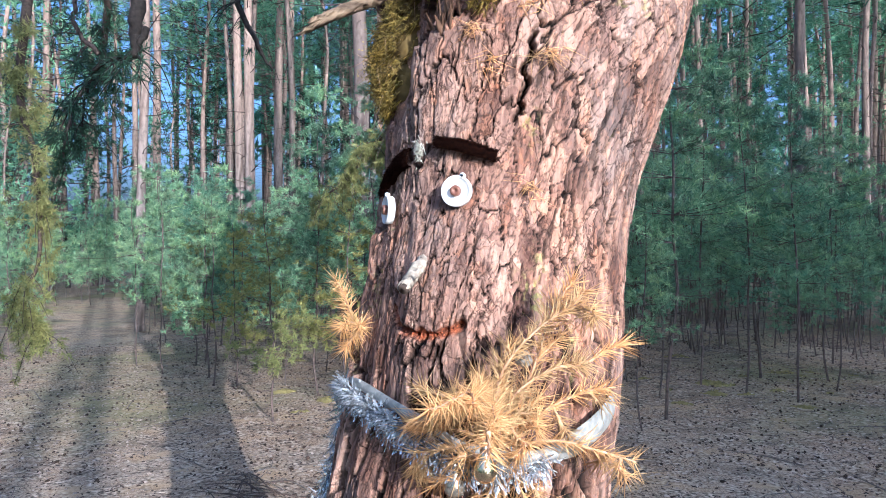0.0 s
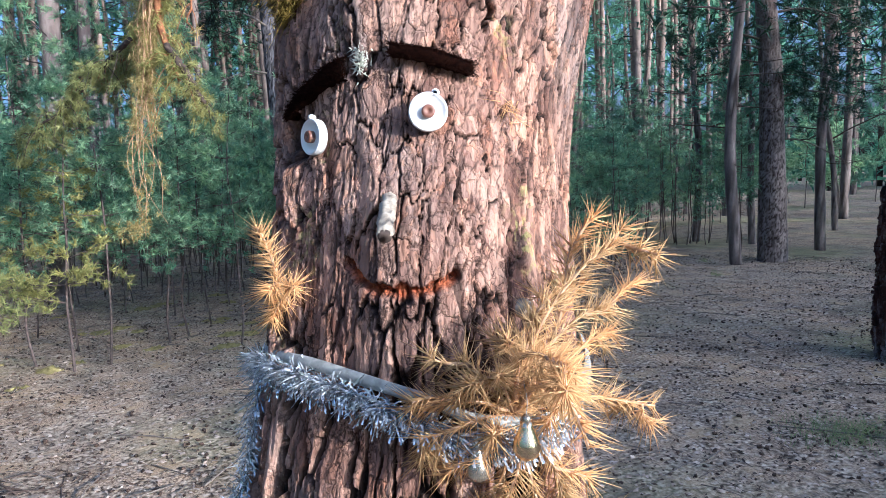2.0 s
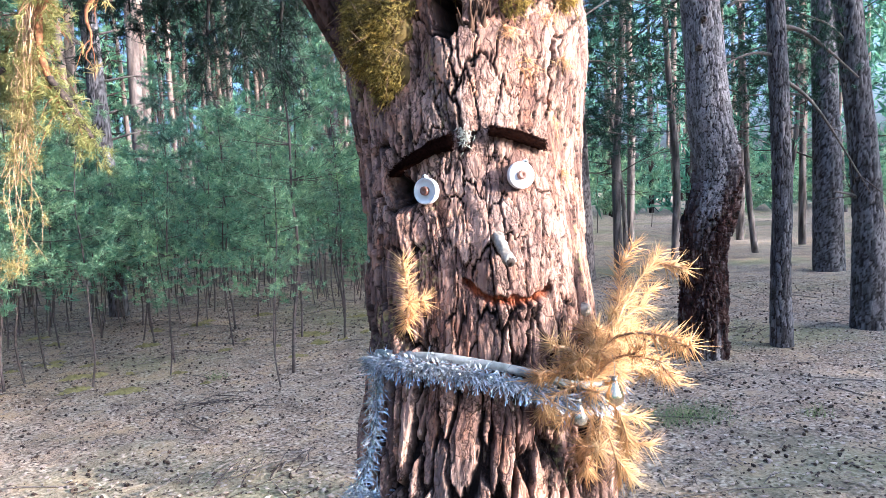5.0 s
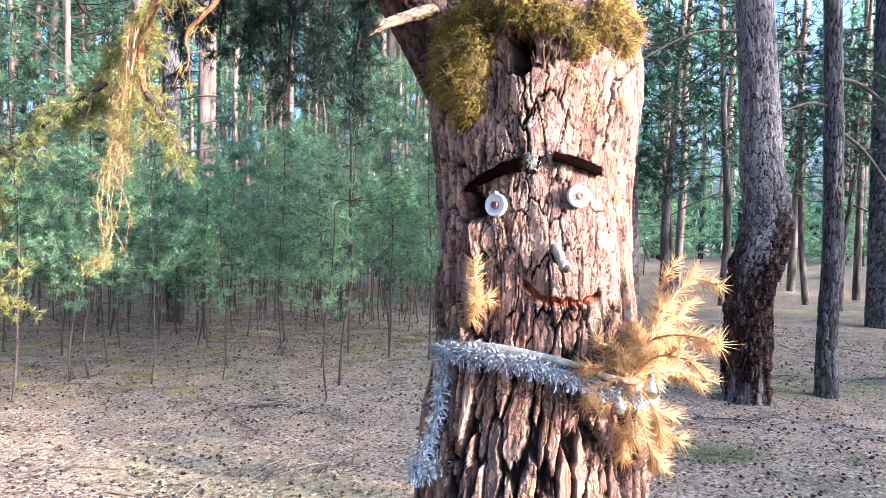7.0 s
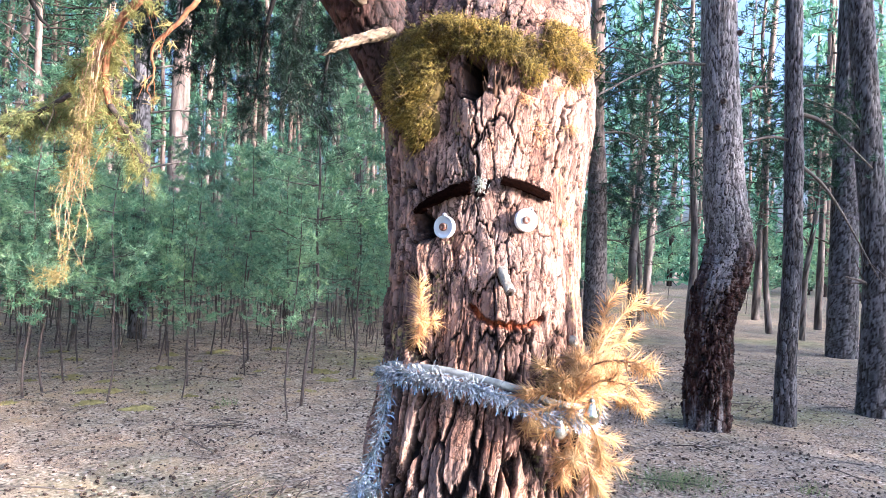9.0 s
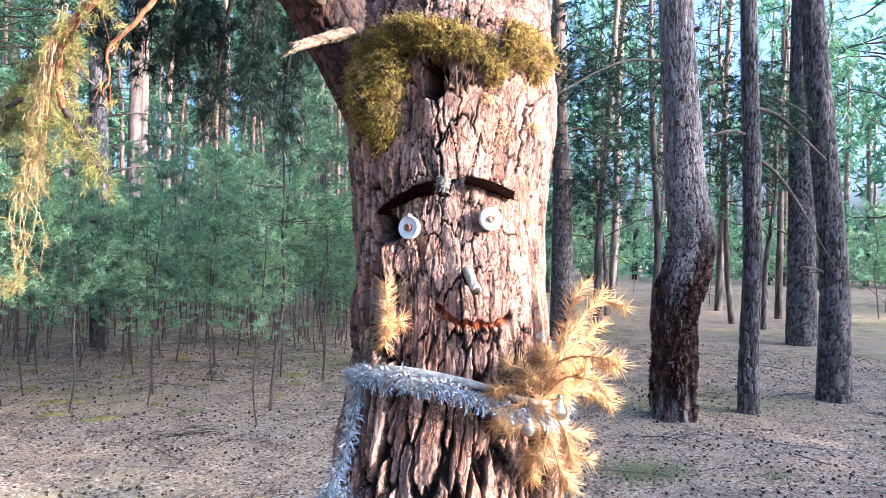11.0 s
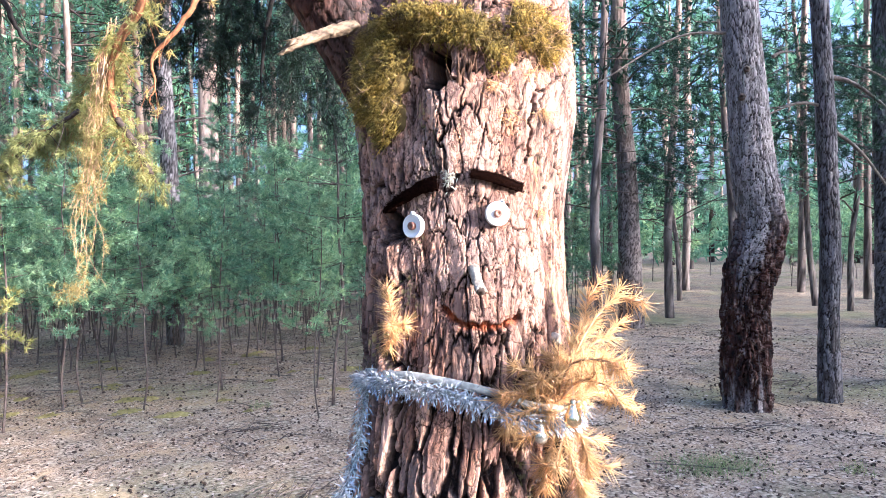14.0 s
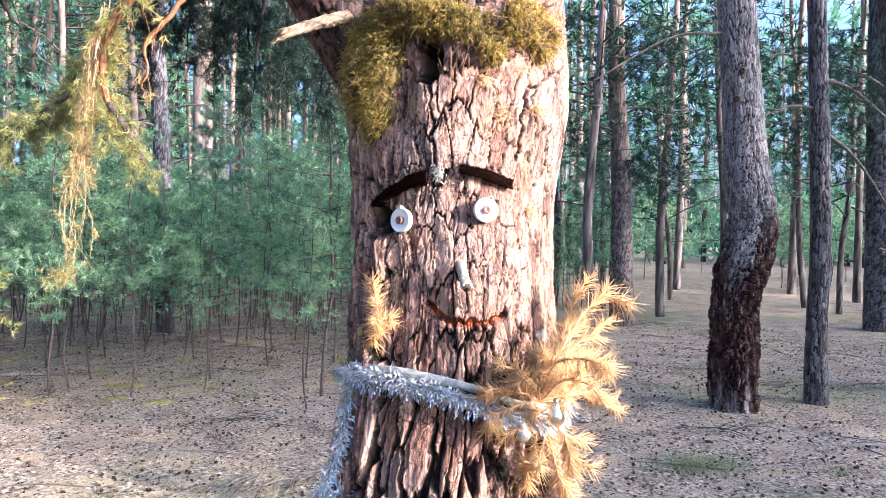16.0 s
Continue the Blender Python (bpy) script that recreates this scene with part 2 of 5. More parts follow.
M_DRY = needles_material("dry_needles", (0.56, 0.315, 0.13), (0.86, 0.57, 0.29), 0.42)
M_MOSS = needles_material("moss", (0.05, 0.037, 0.010), (0.60, 0.43, 0.085), 0.2, 16.0)
M_MOSSBASE = simple("moss_mat", (0.05, 0.035, 0.012), (0.16, 0.11, 0.03), 40, 0.95)
M_PLASTIC = simple("white_plastic", (0.62, 0.62, 0.61), (0.74, 0.74, 0.72), 8, 0.35, 0, 0.5, bmp=0.05)
M_CAP = simple("brown_cap", (0.12, 0.05, 0.03), (0.21, 0.095, 0.06), 40, 0.45, 0, 0.5, bmp=0.1)
M_FUR = simple("dark_brown_fur", (0.004, 0.0025, 0.002), (0.022, 0.008, 0.005), 200, 1.0, 0, 0.02, rnd=0.5, bmp=0)
M_PEELED = simple("peeled_wood", (0.10, 0.08, 0.062), (0.46, 0.40, 0.31), 80, 0.7, stretch=(1, 1, 1))
M_SPLINTER = simple("splintered_wood", (0.05, 0.032, 0.02), (0.22, 0.16, 0.10), 70, 0.75, stretch=(0.12, 0.4, 1))
M_HEARTWOOD = simple("brown_heartwood", (0.025, 0.014, 0.009), (0.14, 0.075, 0.04), 60, 0.85, stretch=(1, 1, 0.15))
M_STRAP = simple("pale_strap", (0.17, 0.172, 0.16), (0.37, 0.365, 0.335), 60, 0.5, 0, 0.4)
# The bluish white base carries part of the sky that the foil reflects.
M_TINSEL = simple("silver_tinsel_sky_tint", (0.84, 0.89, 0.97), (0.96, 0.98, 1.0), 10, 0.2, 0.72, 0.5, rnd=0.5, bmp=0)
M_GOLD = simple("gold_glass", (0.66, 0.52, 0.32), (0.82, 0.68, 0.46), 6, 0.16, 1.0, bmp=0.02)
M_SILVER = simple("dull_silver_glass", (0.25, 0.23, 0.19), (0.42, 0.39, 0.33), 6, 0.22, 0.8, bmp=0.02)
M_CONE = simple("pine_cone", (0.026, 0.017, 0.013), (0.095, 0.062, 0.043), 90, 0.9, rnd=0.5)
M_FLAKE = simple("bark_flakes", (0.24, 0.17, 0.12), (0.55, 0.46, 0.38), 30, 0.9, rnd=0.5)
M_OLDNEEDLE = simple("old_brown_needles", (0.16, 0.10, 0.065), (0.36, 0.24, 0.15), 20, 0.85, rnd=0.5, bmp=0)
M_GRASS = needles_material("grass_blades", (0.10, 0.16, 0.05), (0.27, 0.31, 0.12))
M_GROUNDMOSS = simple("ground_moss", (0.12, 0.105, 0.035), (0.30, 0.25, 0.09), 30, 0.95)
M_WHITEMOSS = simple("pale_lichen", (0.50, 0.48, 0.38), (0.80, 0.78, 0.66), 90, 0.95)

# ---------------------------------------------------------------- mesh helpers
rng = np.random.default_rng(7)


def mesh(name, V, F, mat, smooth=False, attrs=None):
    V, F = np.asarray(V, np.float32), np.asarray(F, np.int32)
    me = bpy.data.meshes.new(name)
    k = F.shape[1]
    me.vertices.add(len(V))
    me.vertices.foreach_set("co", V.ravel())
    me.loops.add(F.size)
    me.loops.foreach_set("vertex_index", F.ravel())
    me.polygons.add(len(F))
    me.polygons.foreach_set("loop_start", np.arange(0, F.size, k, dtype=np.int32))
    if smooth:
        me.polygons.foreach_set("use_smooth", np.ones(len(F), bool))
    for key, val in (attrs or {}).items():
        me.attributes.new(key, "FLOAT", "POINT").data.foreach_set("value", np.asarray(val, np.float32))
    me.materials.append(mat)
    me.update(calc_edges=True)
    me.validate()
    return me


JOINED = {"branchwork", "twigwork", "foliage", "foil", "moss_pile", "grass", "fur", "crown", "splintering", "lichen"}   # too fine or too many to pick apart


def part(name, geo, mat, parent, label="", smooth=False, attrs=None):
    ob = new(name, mesh(name, geo[0], geo[1], mat, smooth, attrs))
    ob.parent = parent
    if label:
        tagged(ob, label)
    if name in JOINED:
        tagged(ob, kind="stuff")
    return ob


def thing(name, label, category, at=(0, 0, 0), group=""):
    ob = new(name)
    ob.empty_display_size = 0.05
    ob.location = at
    return tagged(ob, label, category, group)


def join(*geos):
    Vs, Fs, o = [], [], 0
    for V, F in geos:
        Vs.append(np.asarray(V, float))
        Fs.append(np.asarray(F, int) + o)
        o += len(V)
    return np.concatenate(Vs), np.concatenate(Fs)


def unit(a):
    a = np.asarray(a, float)
    return a / np.maximum(np.linalg.norm(a, axis=-1, keepdims=True), 1e-9)


def frames(D):
    """Two directions across each of D."""
    ref = np.where(np.abs(D[:, 2:3]) < 0.9, [[0, 0, 1.0]], [[1.0, 0, 0]])
    A = unit(np.cross(D, ref))
    return A, np.cross(D, A)


def spikes(P, D, L, W, droop=0.0):
    """Three-sided needles from P along D."""
    P, D = np.atleast_2d(P), unit(np.atleast_2d(D))
    n = len(P)
    L, W = np.broadcast_to(L, n)[:, None], np.broadcast_to(W, n)[:, None]
    A, B = frames(D)
    tip = P + D * L
    tip[:, 2] -= droop * L[:, 0]
    V = np.stack([P + A * W, P + (-0.5 * A + 0.87 * B) * W, P + (-0.5 * A - 0.87 * B) * W, tip], 1).reshape(-1, 3)
    o = np.arange(n)[:, None, None] * 4
    F = (np.array([[0, 1, 3], [1, 2, 3], [2, 0, 3]])[None] + o).reshape(-1, 3)
    return V, F


def blades(P, D, L, W):
    """Flat one-face needles for foliage seen from afar."""
    P, D = np.atleast_2d(P), unit(np.atleast_2d(D))
    n = len(P)
    L, W = np.broadcast_to(L, n)[:, None], np.broadcast_to(W, n)[:, None]
    A, B = frames(D)
    th = rng.uniform(0, math.pi, (n, 1))
    S = A * np.cos(th) + B * np.sin(th)
    V = np.stack([P + S * W, P - S * W, P + D * L], 1).reshape(-1, 3)
    return V, np.arange(n * 3).reshape(-1, 3)


def tube(pts, radii, sides=8, cap=True):
    pts = np.asarray(pts, float)
    n = len(pts)
    radii = np.broadcast_to(radii, n)
    D = unit(np.gradient(pts, axis=0))
    a = np.cross(D[0], [0.31, 0.95, 0.1] if abs(D[0][2]) > 0.8 else [0, 0, 1.0])
    a = a / np.linalg.norm(a)
    th = np.linspace(0, 2 * math.pi, sides, endpoint=False)
    V = []
    for i in range(n):
        a = a - D[i] * np.dot(a, D[i])
        a = a / np.linalg.norm(a)
        b = np.cross(D[i], a)
        V.append(pts[i] + radii[i] * (np.cos(th)[:, None] * a + np.sin(th)[:, None] * b))
    V = np.concatenate(V)
    i, j = np.meshgrid(np.arange(n - 1), np.arange(sides), indexing="ij")
    q0, q1 = i * sides + j, i * sides + (j + 1) % sides
    F = np.concatenate([np.stack([q0, q1, q1 + sides], -1).reshape(-1, 3), np.stack([q0, q1 + sides, q0 + sides], -1).reshape(-1, 3)])
    if cap:
        V = np.concatenate([V, pts[:1], pts[-1:]])
        k = np.arange(sides)
        c0, c1, e = n * sides, n * sides + 1, (n - 1) * sides
        F = np.concatenate([F, np.stack([np.full(sides, c0), (k + 1) % sides, k], -1), np.stack([np.full(sides, c1), e + k, e + (k + 1) % sides], -1)])
    return V, F


def curve(ctrl, n):
    """A smooth line of n points through the control points."""
    c = np.asarray(ctrl, float)
    c = np.concatenate([2 * c[:1] - c[1:2], c, 2 * c[-1:] - c[-2:-1]])
    out = []
    for s in np.linspace(0, len(c) - 3 - 1e-6, n):
        i = int(s)
        t = s - i
        p0, p1, p2, p3 = c[i:i + 4]
        out.append(0.5 * (2 * p1 + (p2 - p0) * t + (2 * p0 - 5 * p1 + 4 * p2 - p3) * t * t + (3 * p1 - p0 - 3 * p2 + p3) * t ** 3))
    return np.array(out)


def lathe(profile, sides=20):
    """A turned shape about +z from (radius, height) pairs."""
    th = np.linspace(0, 2 * math.pi, sides, endpoint=False)
    V = np.concatenate([np.stack([r * np.cos(th), r * np.sin(th), np.full(sides, h)], 1) for r, h in profile])
    n = len(profile)
    i, j = np.meshgrid(np.arange(n - 1), np.arange(sides), indexing="ij")
    q0, q1 = i * sides + j, i * sides + (j + 1) % sides
    return V, np.concatenate([np.stack([q0, q1, q1 + sides], -1).reshape(-1, 3), np.stack([q0, q1 + sides, q0 + sides], -1).reshape(-1, 3)])


def placed(geo, m):
    V = np.c_[np.asarray(geo[0]), np.ones(len(geo[0]))] @ np.array(m).T
    return V[:, :3], geo[1]


def hash2(i, j, k):
    x = np.sin(i * 127.1 + j * 311.7 + k * 74.7) * 43758.5453
    return x - np.floor(x)


def value_noise(x, y, seed=0):
    i, j = np.floor(x), np.floor(y)
    u, v = x - i, y - j
    u, v = u * u * (3 - 2 * u), v * v * (3 - 2 * v)
    return ((hash2(i, j, seed) * (1 - u) + hash2(i + 1, j, seed) * u) * (1 - v) + (hash2(i, j + 1, seed) * (1 - u) + hash2(i + 1, j + 1, seed) * u) * v)


def fbm(x, y, seed=0, octaves=4):
    s, a = 0, 0.5
    for o in range(octaves):
        s = s + a * value_noise(x * 2 ** o, y * 2 ** o, seed + o * 17)
        a *= 0.5
    return s


def cells(u, v, seed):
    """Nearest and second nearest distance to jittered cell points, and a random value of the nearest cell."""
    iu, iv = np.floor(u), np.floor(v)
    f1, f2, idr = np.full(u.shape, 9.0), np.full(u.shape, 9.0), np.zeros(u.shape)
    du, dv = np.zeros(u.shape), np.zeros(u.shape)
    for a in (-1, 0, 1):
        for b in (-1, 0, 1):
            ci, cj = iu + a, iv + b
            eu, ev = ci + 0.15 + 0.7 * hash2(ci, cj, seed) - u, cj + 0.1 + 0.8 * hash2(ci, cj, seed + 5) - v
            d = np.hypot(eu, ev)
            near = d < f1
            du, dv = np.where(near, eu, du), np.where(near, ev, dv)
            f2 = np.where(near, f1, np.minimum(f2, d))
            idr = np.where(near, hash2(ci, cj, seed + 9), idr)
            f1 = np.where(near, d, f1)
    return f1, f2, idr, du, dv


def step(a, b, x):
    t = np.clip((x - a) / (b - a), 0, 1)
    return t * t * (3 - 2 * t)


def bark_relief(s, z, width, height, depth, seed=1, furrow=0.0):
    """Height of scaly bark over the plane s (round the stem) and z (up it), with its plate and tone values.
    furrow: 0 for tight cracks between flaking plates, 1 for wide open furrows; it may vary."""
    jag = 0.35 * (fbm(s * 120, z * 70, seed + 4, 3) - 0.45)
    wu = s / width + 1.5 * (fbm(s / width * 0.45, z * 3.2, seed) - 0.45) + 0.6 * (fbm(s / width * 1.6, z * 16, seed + 3) - 0.45) + jag
    wv = z / height + 1.3 * (fbm(s / width * 0.8, z * 7, seed + 7) - 0.45) + jag * 0.8
    f1, f2, tone, du, dv = cells(wu, wv, seed)
    edge = f2 - f1
    patch = fbm(s * 11, z * 6, seed + 40, 3)
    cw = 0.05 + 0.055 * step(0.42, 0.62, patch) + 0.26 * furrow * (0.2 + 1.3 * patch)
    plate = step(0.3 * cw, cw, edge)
    deep = 0.45 + 1.1 * patch + 0.6 * furrow
    # flakes: stacked thin layers with ragged rims
    layer = 7.0 * fbm(s / width * 0.55 + jag * 0.3, z / height * 0.7 + jag * 0.3, seed + 21, 4) + tone * 3.0
    fl = np.floor(layer)
    terrace = fl + step(0.0, 0.16, layer - fl)
    t2 = hash2(fl, np.floor(tone * 97), seed + 2)
    g1, g2, tone3, gu, gv = cells(wu * 2.1 + 0.3, wv * 2.0, seed + 31)
    hair = step(0.01, 0.08 + 0.06 * patch, g2 - g1)
    tilt = 0.5 * (du * np.cos(tone * 40) + 0.8 * dv * np.sin(tone * 40)) + 0.3 * (gu * np.cos(tone3 * 50) + gv * np.sin(tone3 * 50))
    h = (-deep * (1 - plate) - 0.12 * (1 - hair) * plate + 0.15 * (terrace - 4) * plate + (0.35 * (tone - 0.5) + 0.7 * tilt) * plate
         + 0.22 * (fbm(s * 150, z * 80, seed + 12, 4) - 0.45))
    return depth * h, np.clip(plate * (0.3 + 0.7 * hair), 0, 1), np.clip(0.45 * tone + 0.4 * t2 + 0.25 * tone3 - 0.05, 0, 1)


def bark_tube(pts, radii, nr, na, width, height, depth, seed=1, swell=None, furrow=0.25):
    """A stem along pts with scaly bark in relief."""
    base = curve(pts, nr)
    rad = np.interp(np.linspace(0, 1, nr), np.linspace(0, 1, len(radii)), radii)
    D = unit(np.gradient(base, axis=0))
    ln = np.r_[0, np.cumsum(np.linalg.norm(np.diff(base, axis=0), axis=1))]
    A = unit(np.cross(D, [0.0, 1.0, 0.0]))
    B = np.cross(D, A)
    th = np.linspace(0, 2 * math.pi, na, endpoint=False)
    T, Z = np.meshgrid(th, ln)
    h, plate, tone = bark_relief(T * rad.mean(), Z, width, height, depth, seed, furrow)
    seam = np.minimum(T, 2 * math.pi - T)
    h = h * step(0, 0.12, seam)
    scar = step(0.0, 0.45, Z + 1.1 * (fbm(T * 5, Z * 2, 14) - 0.4)) * step(2.15, 1.35, Z + 0.35 * np.sin(T * 2 + 1.0) + 0.9 * (fbm(T * 4, Z * 3, 4) - 0.5))
    if swell is not None:
        h = h * (1 + 5.0 * scar)
    R = rad[:, None] + h
    if swell is not None:
        R = R + swell(T, Z)
    V = base[:, None, :] + R[..., None] * (np.cos(T)[..., None] * A[:, None, :] + np.sin(T)[..., None] * B[:, None, :])
    i, j = np.meshgrid(np.arange(nr - 1), np.arange(na), indexing="ij")
    q0, q1 = i * na + j, i * na + (j + 1) % na
    F = np.stack([q0, q1, q1 + na, q0 + na], -1).reshape(-1, 4)
    return (V.reshape(-1, 3), F), {"plate": plate.ravel(), "tone": tone.ravel(), "scar": scar.ravel()}


# ---------------------------------------------------------------- ground
def ground_height(x, y):
    return 0.05 * (fbm(x * 0.8 + 40, y * 0.8 + 40, 3) - 0.5) + 0.02 * (fbm(x * 5 + 9, y * 5 + 9, 8) - 0.5)


def build_ground():
    r = np.r_[0, np.geomspace(0.25, 600, 210)]
    th = np.linspace(0, 2 * math.pi, 260, endpoint=False)
    R, T = np.meshgrid(r, th, indexing="ij")
    X, Y = R * np.cos(T), R * np.sin(T) + 1.5
    Z = ground_height(X, Y)
    na = len(th)
    i, j = np.meshgrid(np.arange(len(r) - 1), np.arange(na), indexing="ij")
    q0, q1 = i * na + j, i * na + (j + 1) % na
    ob = new("ground", mesh("ground", np.stack([X, Y, Z], -1).reshape(-1, 3), np.stack([q0, q0 + na, q1 + na, q1], -1).reshape(-1, 4), M_GROUND, True))
    tagged(ob, "forest floor of brown needle litter and sand", "ground", kind="structure")


build_ground()

# ---------------------------------------------------------------- the decorated pine
TRUNK = [  # height, axis x, axis y, half widths along and across the long side
    (0.0, -0.10, 1.57, 0.40, 0.40), (0.5, -0.085, 1.59, 0.31, 0.31), (0.85, -0.07, 1.612, 0.268, 0.285), (1.1, -0.055, 1.633, 0.25, 0.265),
    (1.25, -0.03, 1.648, 0.255, 0.26), (1.4, 0.0, 1.69, 0.30, 0.25), (1.55, 0.022, 1.725, 0.305, 0.247), (1.7, 0.047, 1.762, 0.292, 0.255),
    (1.85, 0.085, 1.805, 0.312, 0.275), (2.0, 0.128, 1.855, 0.355, 0.295), (2.2, 0.19, 1.93, 0.37, 0.29), (2.5, 0.27, 2.02, 0.33, 0.27),
    (3.2, 0.42, 2.2, 0.26, 0.24)]
TURN_A = 1.0
_T = np.array(TRUNK)
_Tc = curve(_T, 400)


def trunk_section(z):
    return [np.interp(z, _Tc[:, 0], _Tc[:, k]) for k in range(1, 5)]


def flat_side(deg, z):
    """The stem is flattened where the face sits."""
    return -0.036 * np.exp(-((np.asarray(deg, float) - 215) / 31) ** 2) * np.interp(z, [0.85, 1.15, 1.3, 1.45, 1.6, 1.7, 1.82], [0, 0.6, 0.75, 1.0, 0.8, 0.55, 0.0])


def on_trunk(deg, z, out=0.0):
    """A point on the bark at an angle round the stem and a height, and the way outwards."""
    cx, cy, a, b = trunk_section(z)
    out = out + flat_side(deg, z)
    p = np.radians(deg) - TURN_A
    lx, ly = (a + out) * np.cos(p), (b + out) * np.sin(p)
    c, s = math.cos(TURN_A), math.sin(TURN_A)
    nx, ny = np.cos(p) / a, np.sin(p) / b
    P = np.stack(np.broadcast_arrays(cx + lx * c - ly * s, cy + lx * s + ly * c, z), -1)
    N = unit(np.stack(np.broadcast_arrays(nx * c - ny * s, nx * s + ny * c, 0 * np.asarray(z, float)), -1))
    return P, N


def trunk_angle(x, y, z):
    cx, cy, a, b = trunk_section(z)
    dx, dy = x - cx, y - cy
    c, s = math.cos(TURN_A), math.sin(TURN_A)
    return math.degrees(math.atan2((-dx * s + dy * c) / b, (dx * c + dy * s) / a) + TURN_A) % 360


MOUTH = [(trunk_angle(-0.178, 1.54, 1.471), 1.471), (trunk_angle(-0.155, 1.52, 1.448), 1.448), (trunk_angle(-0.12, 1.50, 1.436), 1.436),
         (trunk_angle(-0.08, 1.47, 1.441), 1.441), (trunk_angle(-0.056, 1.45, 1.455), 1.455)]


def build_trunk(tree):
    deg = np.r_[np.linspace(60, 130, 40, endpoint=False), np.linspace(130, 345, 450, endpoint=False), np.linspace(345, 420, 44)]
    z = np.r_[np.linspace(-0.1, 0.82, 70, endpoint=False), np.linspace(0.82, 2.4, 460, endpoint=False), np.linspace(2.4, 3.2, 40)]
    Dg, Z = np.meshgrid(deg, z)
    S = np.radians(Dg + 0.5 * np.minimum(Dg - 204, 0)) * 0.28          # narrower plates on the shaded side
    flow = 0.22 * step(1.75, 2.3, Z) * step(235, 300, Dg)          # plates sweep to the side where the stem forks
    Zb = np.where(Z < 1.34, (Z - 1.34) * 0.42 + 1.24, np.where(Z < 1.5, 1.24 + (Z - 1.34) * 0.7, 1.352 + (Z - 1.5) * 0.95))             # longer furrows low down
    open_up = np.clip(0.62 * step(1.32, 1.15, Z) + 0.22 * step(1.5, 1.42, Z) + 0.9 * step(200, 184, Dg) + 0.35 * step(2.4, 0.2, np.abs(Dg - 226 + 30 * (Z - 1.7)) / 3), 0, 1)
    depth = 0.0075 + 0.0075 * open_up
    bend = step(1.55, 1.2, Z)
    S = S + bend * (0.018 * (fbm(S * 14, Z * 7, 61) - 0.45) + 0.016 * (fbm(S * 45, Z * 22, 62) - 0.45))
    h, plate, tone = bark_relief(S - flow * (Z - 1.7) * 1.5, Zb, 0.042, 0.115, 1.0, 11, open_up)
    h = h * depth
    h = h + 0.012 * (fbm(S * 9, Z * 6, 77) - 0.5)
    fissure = step(0.60, 0.67, fbm(S * 62 + 2.0 * fbm(S * 20, Z * 12, 92), Z * 10, 91)) * (0.35 + 0.65 * step(0.4, 0.6, fbm(S * 8, Z * 5, 93)))
    h = h - 0.0035 * fissure
    plate = plate * (1 - 0.8 * fissure)
    # long upright furrows that branch and close again, deepest low on the stem and on the shaded side
    deep = np.clip(step(1.44, 1.24, Z) + 0.8 * step(208, 190, Dg) * step(2.05, 1.7, Z), 0, 1)
    vein = fbm(S * 24 + 1.1 * fbm(S * 16, Z * 9, 95) + 0.25 * fbm(S * 70, Z * 40, 97), Z * 2.6, 94, 3)
    furrows = step(0.012 + 0.044 * deep + 0.03 * step(205, 188, Dg), 0.004 + 0.014 * deep, np.abs(vein - 0.44)) * (0.15 + 0.85 * step(0.36, 0.50, fbm(S * 10, Z * 5, 96)))
    h = h - (0.006 + 0.016 * deep) * furrows
    # The mask colours these furrows near-black, bark tone and shade alike.
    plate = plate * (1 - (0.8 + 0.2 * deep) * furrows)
    h = h + 0.016 * open_up
    # the carved groove
    line = curve([(d * 0.0047, zz) for d, zz in MOUTH], 60)
    dist = np.full(Dg.shape, 9.0)
    for px, pz in line:
        dist = np.minimum(dist, np.hypot(Dg * 0.0047 - px, Z - pz))
    rough = 0.019 * (fbm(S * 60, Z * 40, 55) - 0.42)
    cut = step(0.0115, 0.004, dist + rough)
    h = h - 0.020 * cut * (0.5 + fbm(S * 140, Z * 60, 58))
    plate = plate * (1 - 0.4 * cut)
    # hollow under the moss, the socket beside one eye, a furrow between the brows
    hole = step(1.0, 0.72, np.hypot((Dg - 218) / 7.5, (Z - 2.035) / 0.062))
    h = h - 0.30 * hole
    sock = step(1.0, 0.2, np.hypot((Dg - 189) / 10, (Z - 1.655) / 0.05))
    h = h - 0.05 * sock * (0.6 + 0.8 * fbm(S * 60, Z * 50, 59))
    rut = step(1.0, 0.0, np.abs(Dg - 202 - 14 * (Z - 1.9)) / 12) * step(1.80, 1.95, Z) * step(2.1, 1.98, Z)
    h = h - 0.036 * rut
    split = step(1.5, 0.3, np.abs(Dg - 266 - 10 * (Z - 1.9) - 9 * (fbm(Z * 30, Z * 0 + 3, 6) - 0.5))) * step(1.78, 1.84, Z) * step(2.0, 1.95, Z)
    h = h - 0.03 * split
    # Hollow, socket and split take the near-black furrow colour as their shade.
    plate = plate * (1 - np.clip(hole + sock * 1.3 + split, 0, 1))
    P, N = on_trunk(Dg, Z)
    flare = 0.04 * step(0.6, 0.0, Z) * (np.sin(np.radians(Dg) * 5) + 0.3)
    P = P + N * (h + flare)[..., None]
    na = len(deg)
    i, j = np.meshgrid(np.arange(len(z) - 1), np.arange(na - 1), indexing="ij")
    q = i * na + j
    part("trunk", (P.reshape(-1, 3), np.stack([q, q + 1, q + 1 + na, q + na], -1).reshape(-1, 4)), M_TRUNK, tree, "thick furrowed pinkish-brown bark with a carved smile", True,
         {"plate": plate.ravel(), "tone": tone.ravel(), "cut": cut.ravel()})


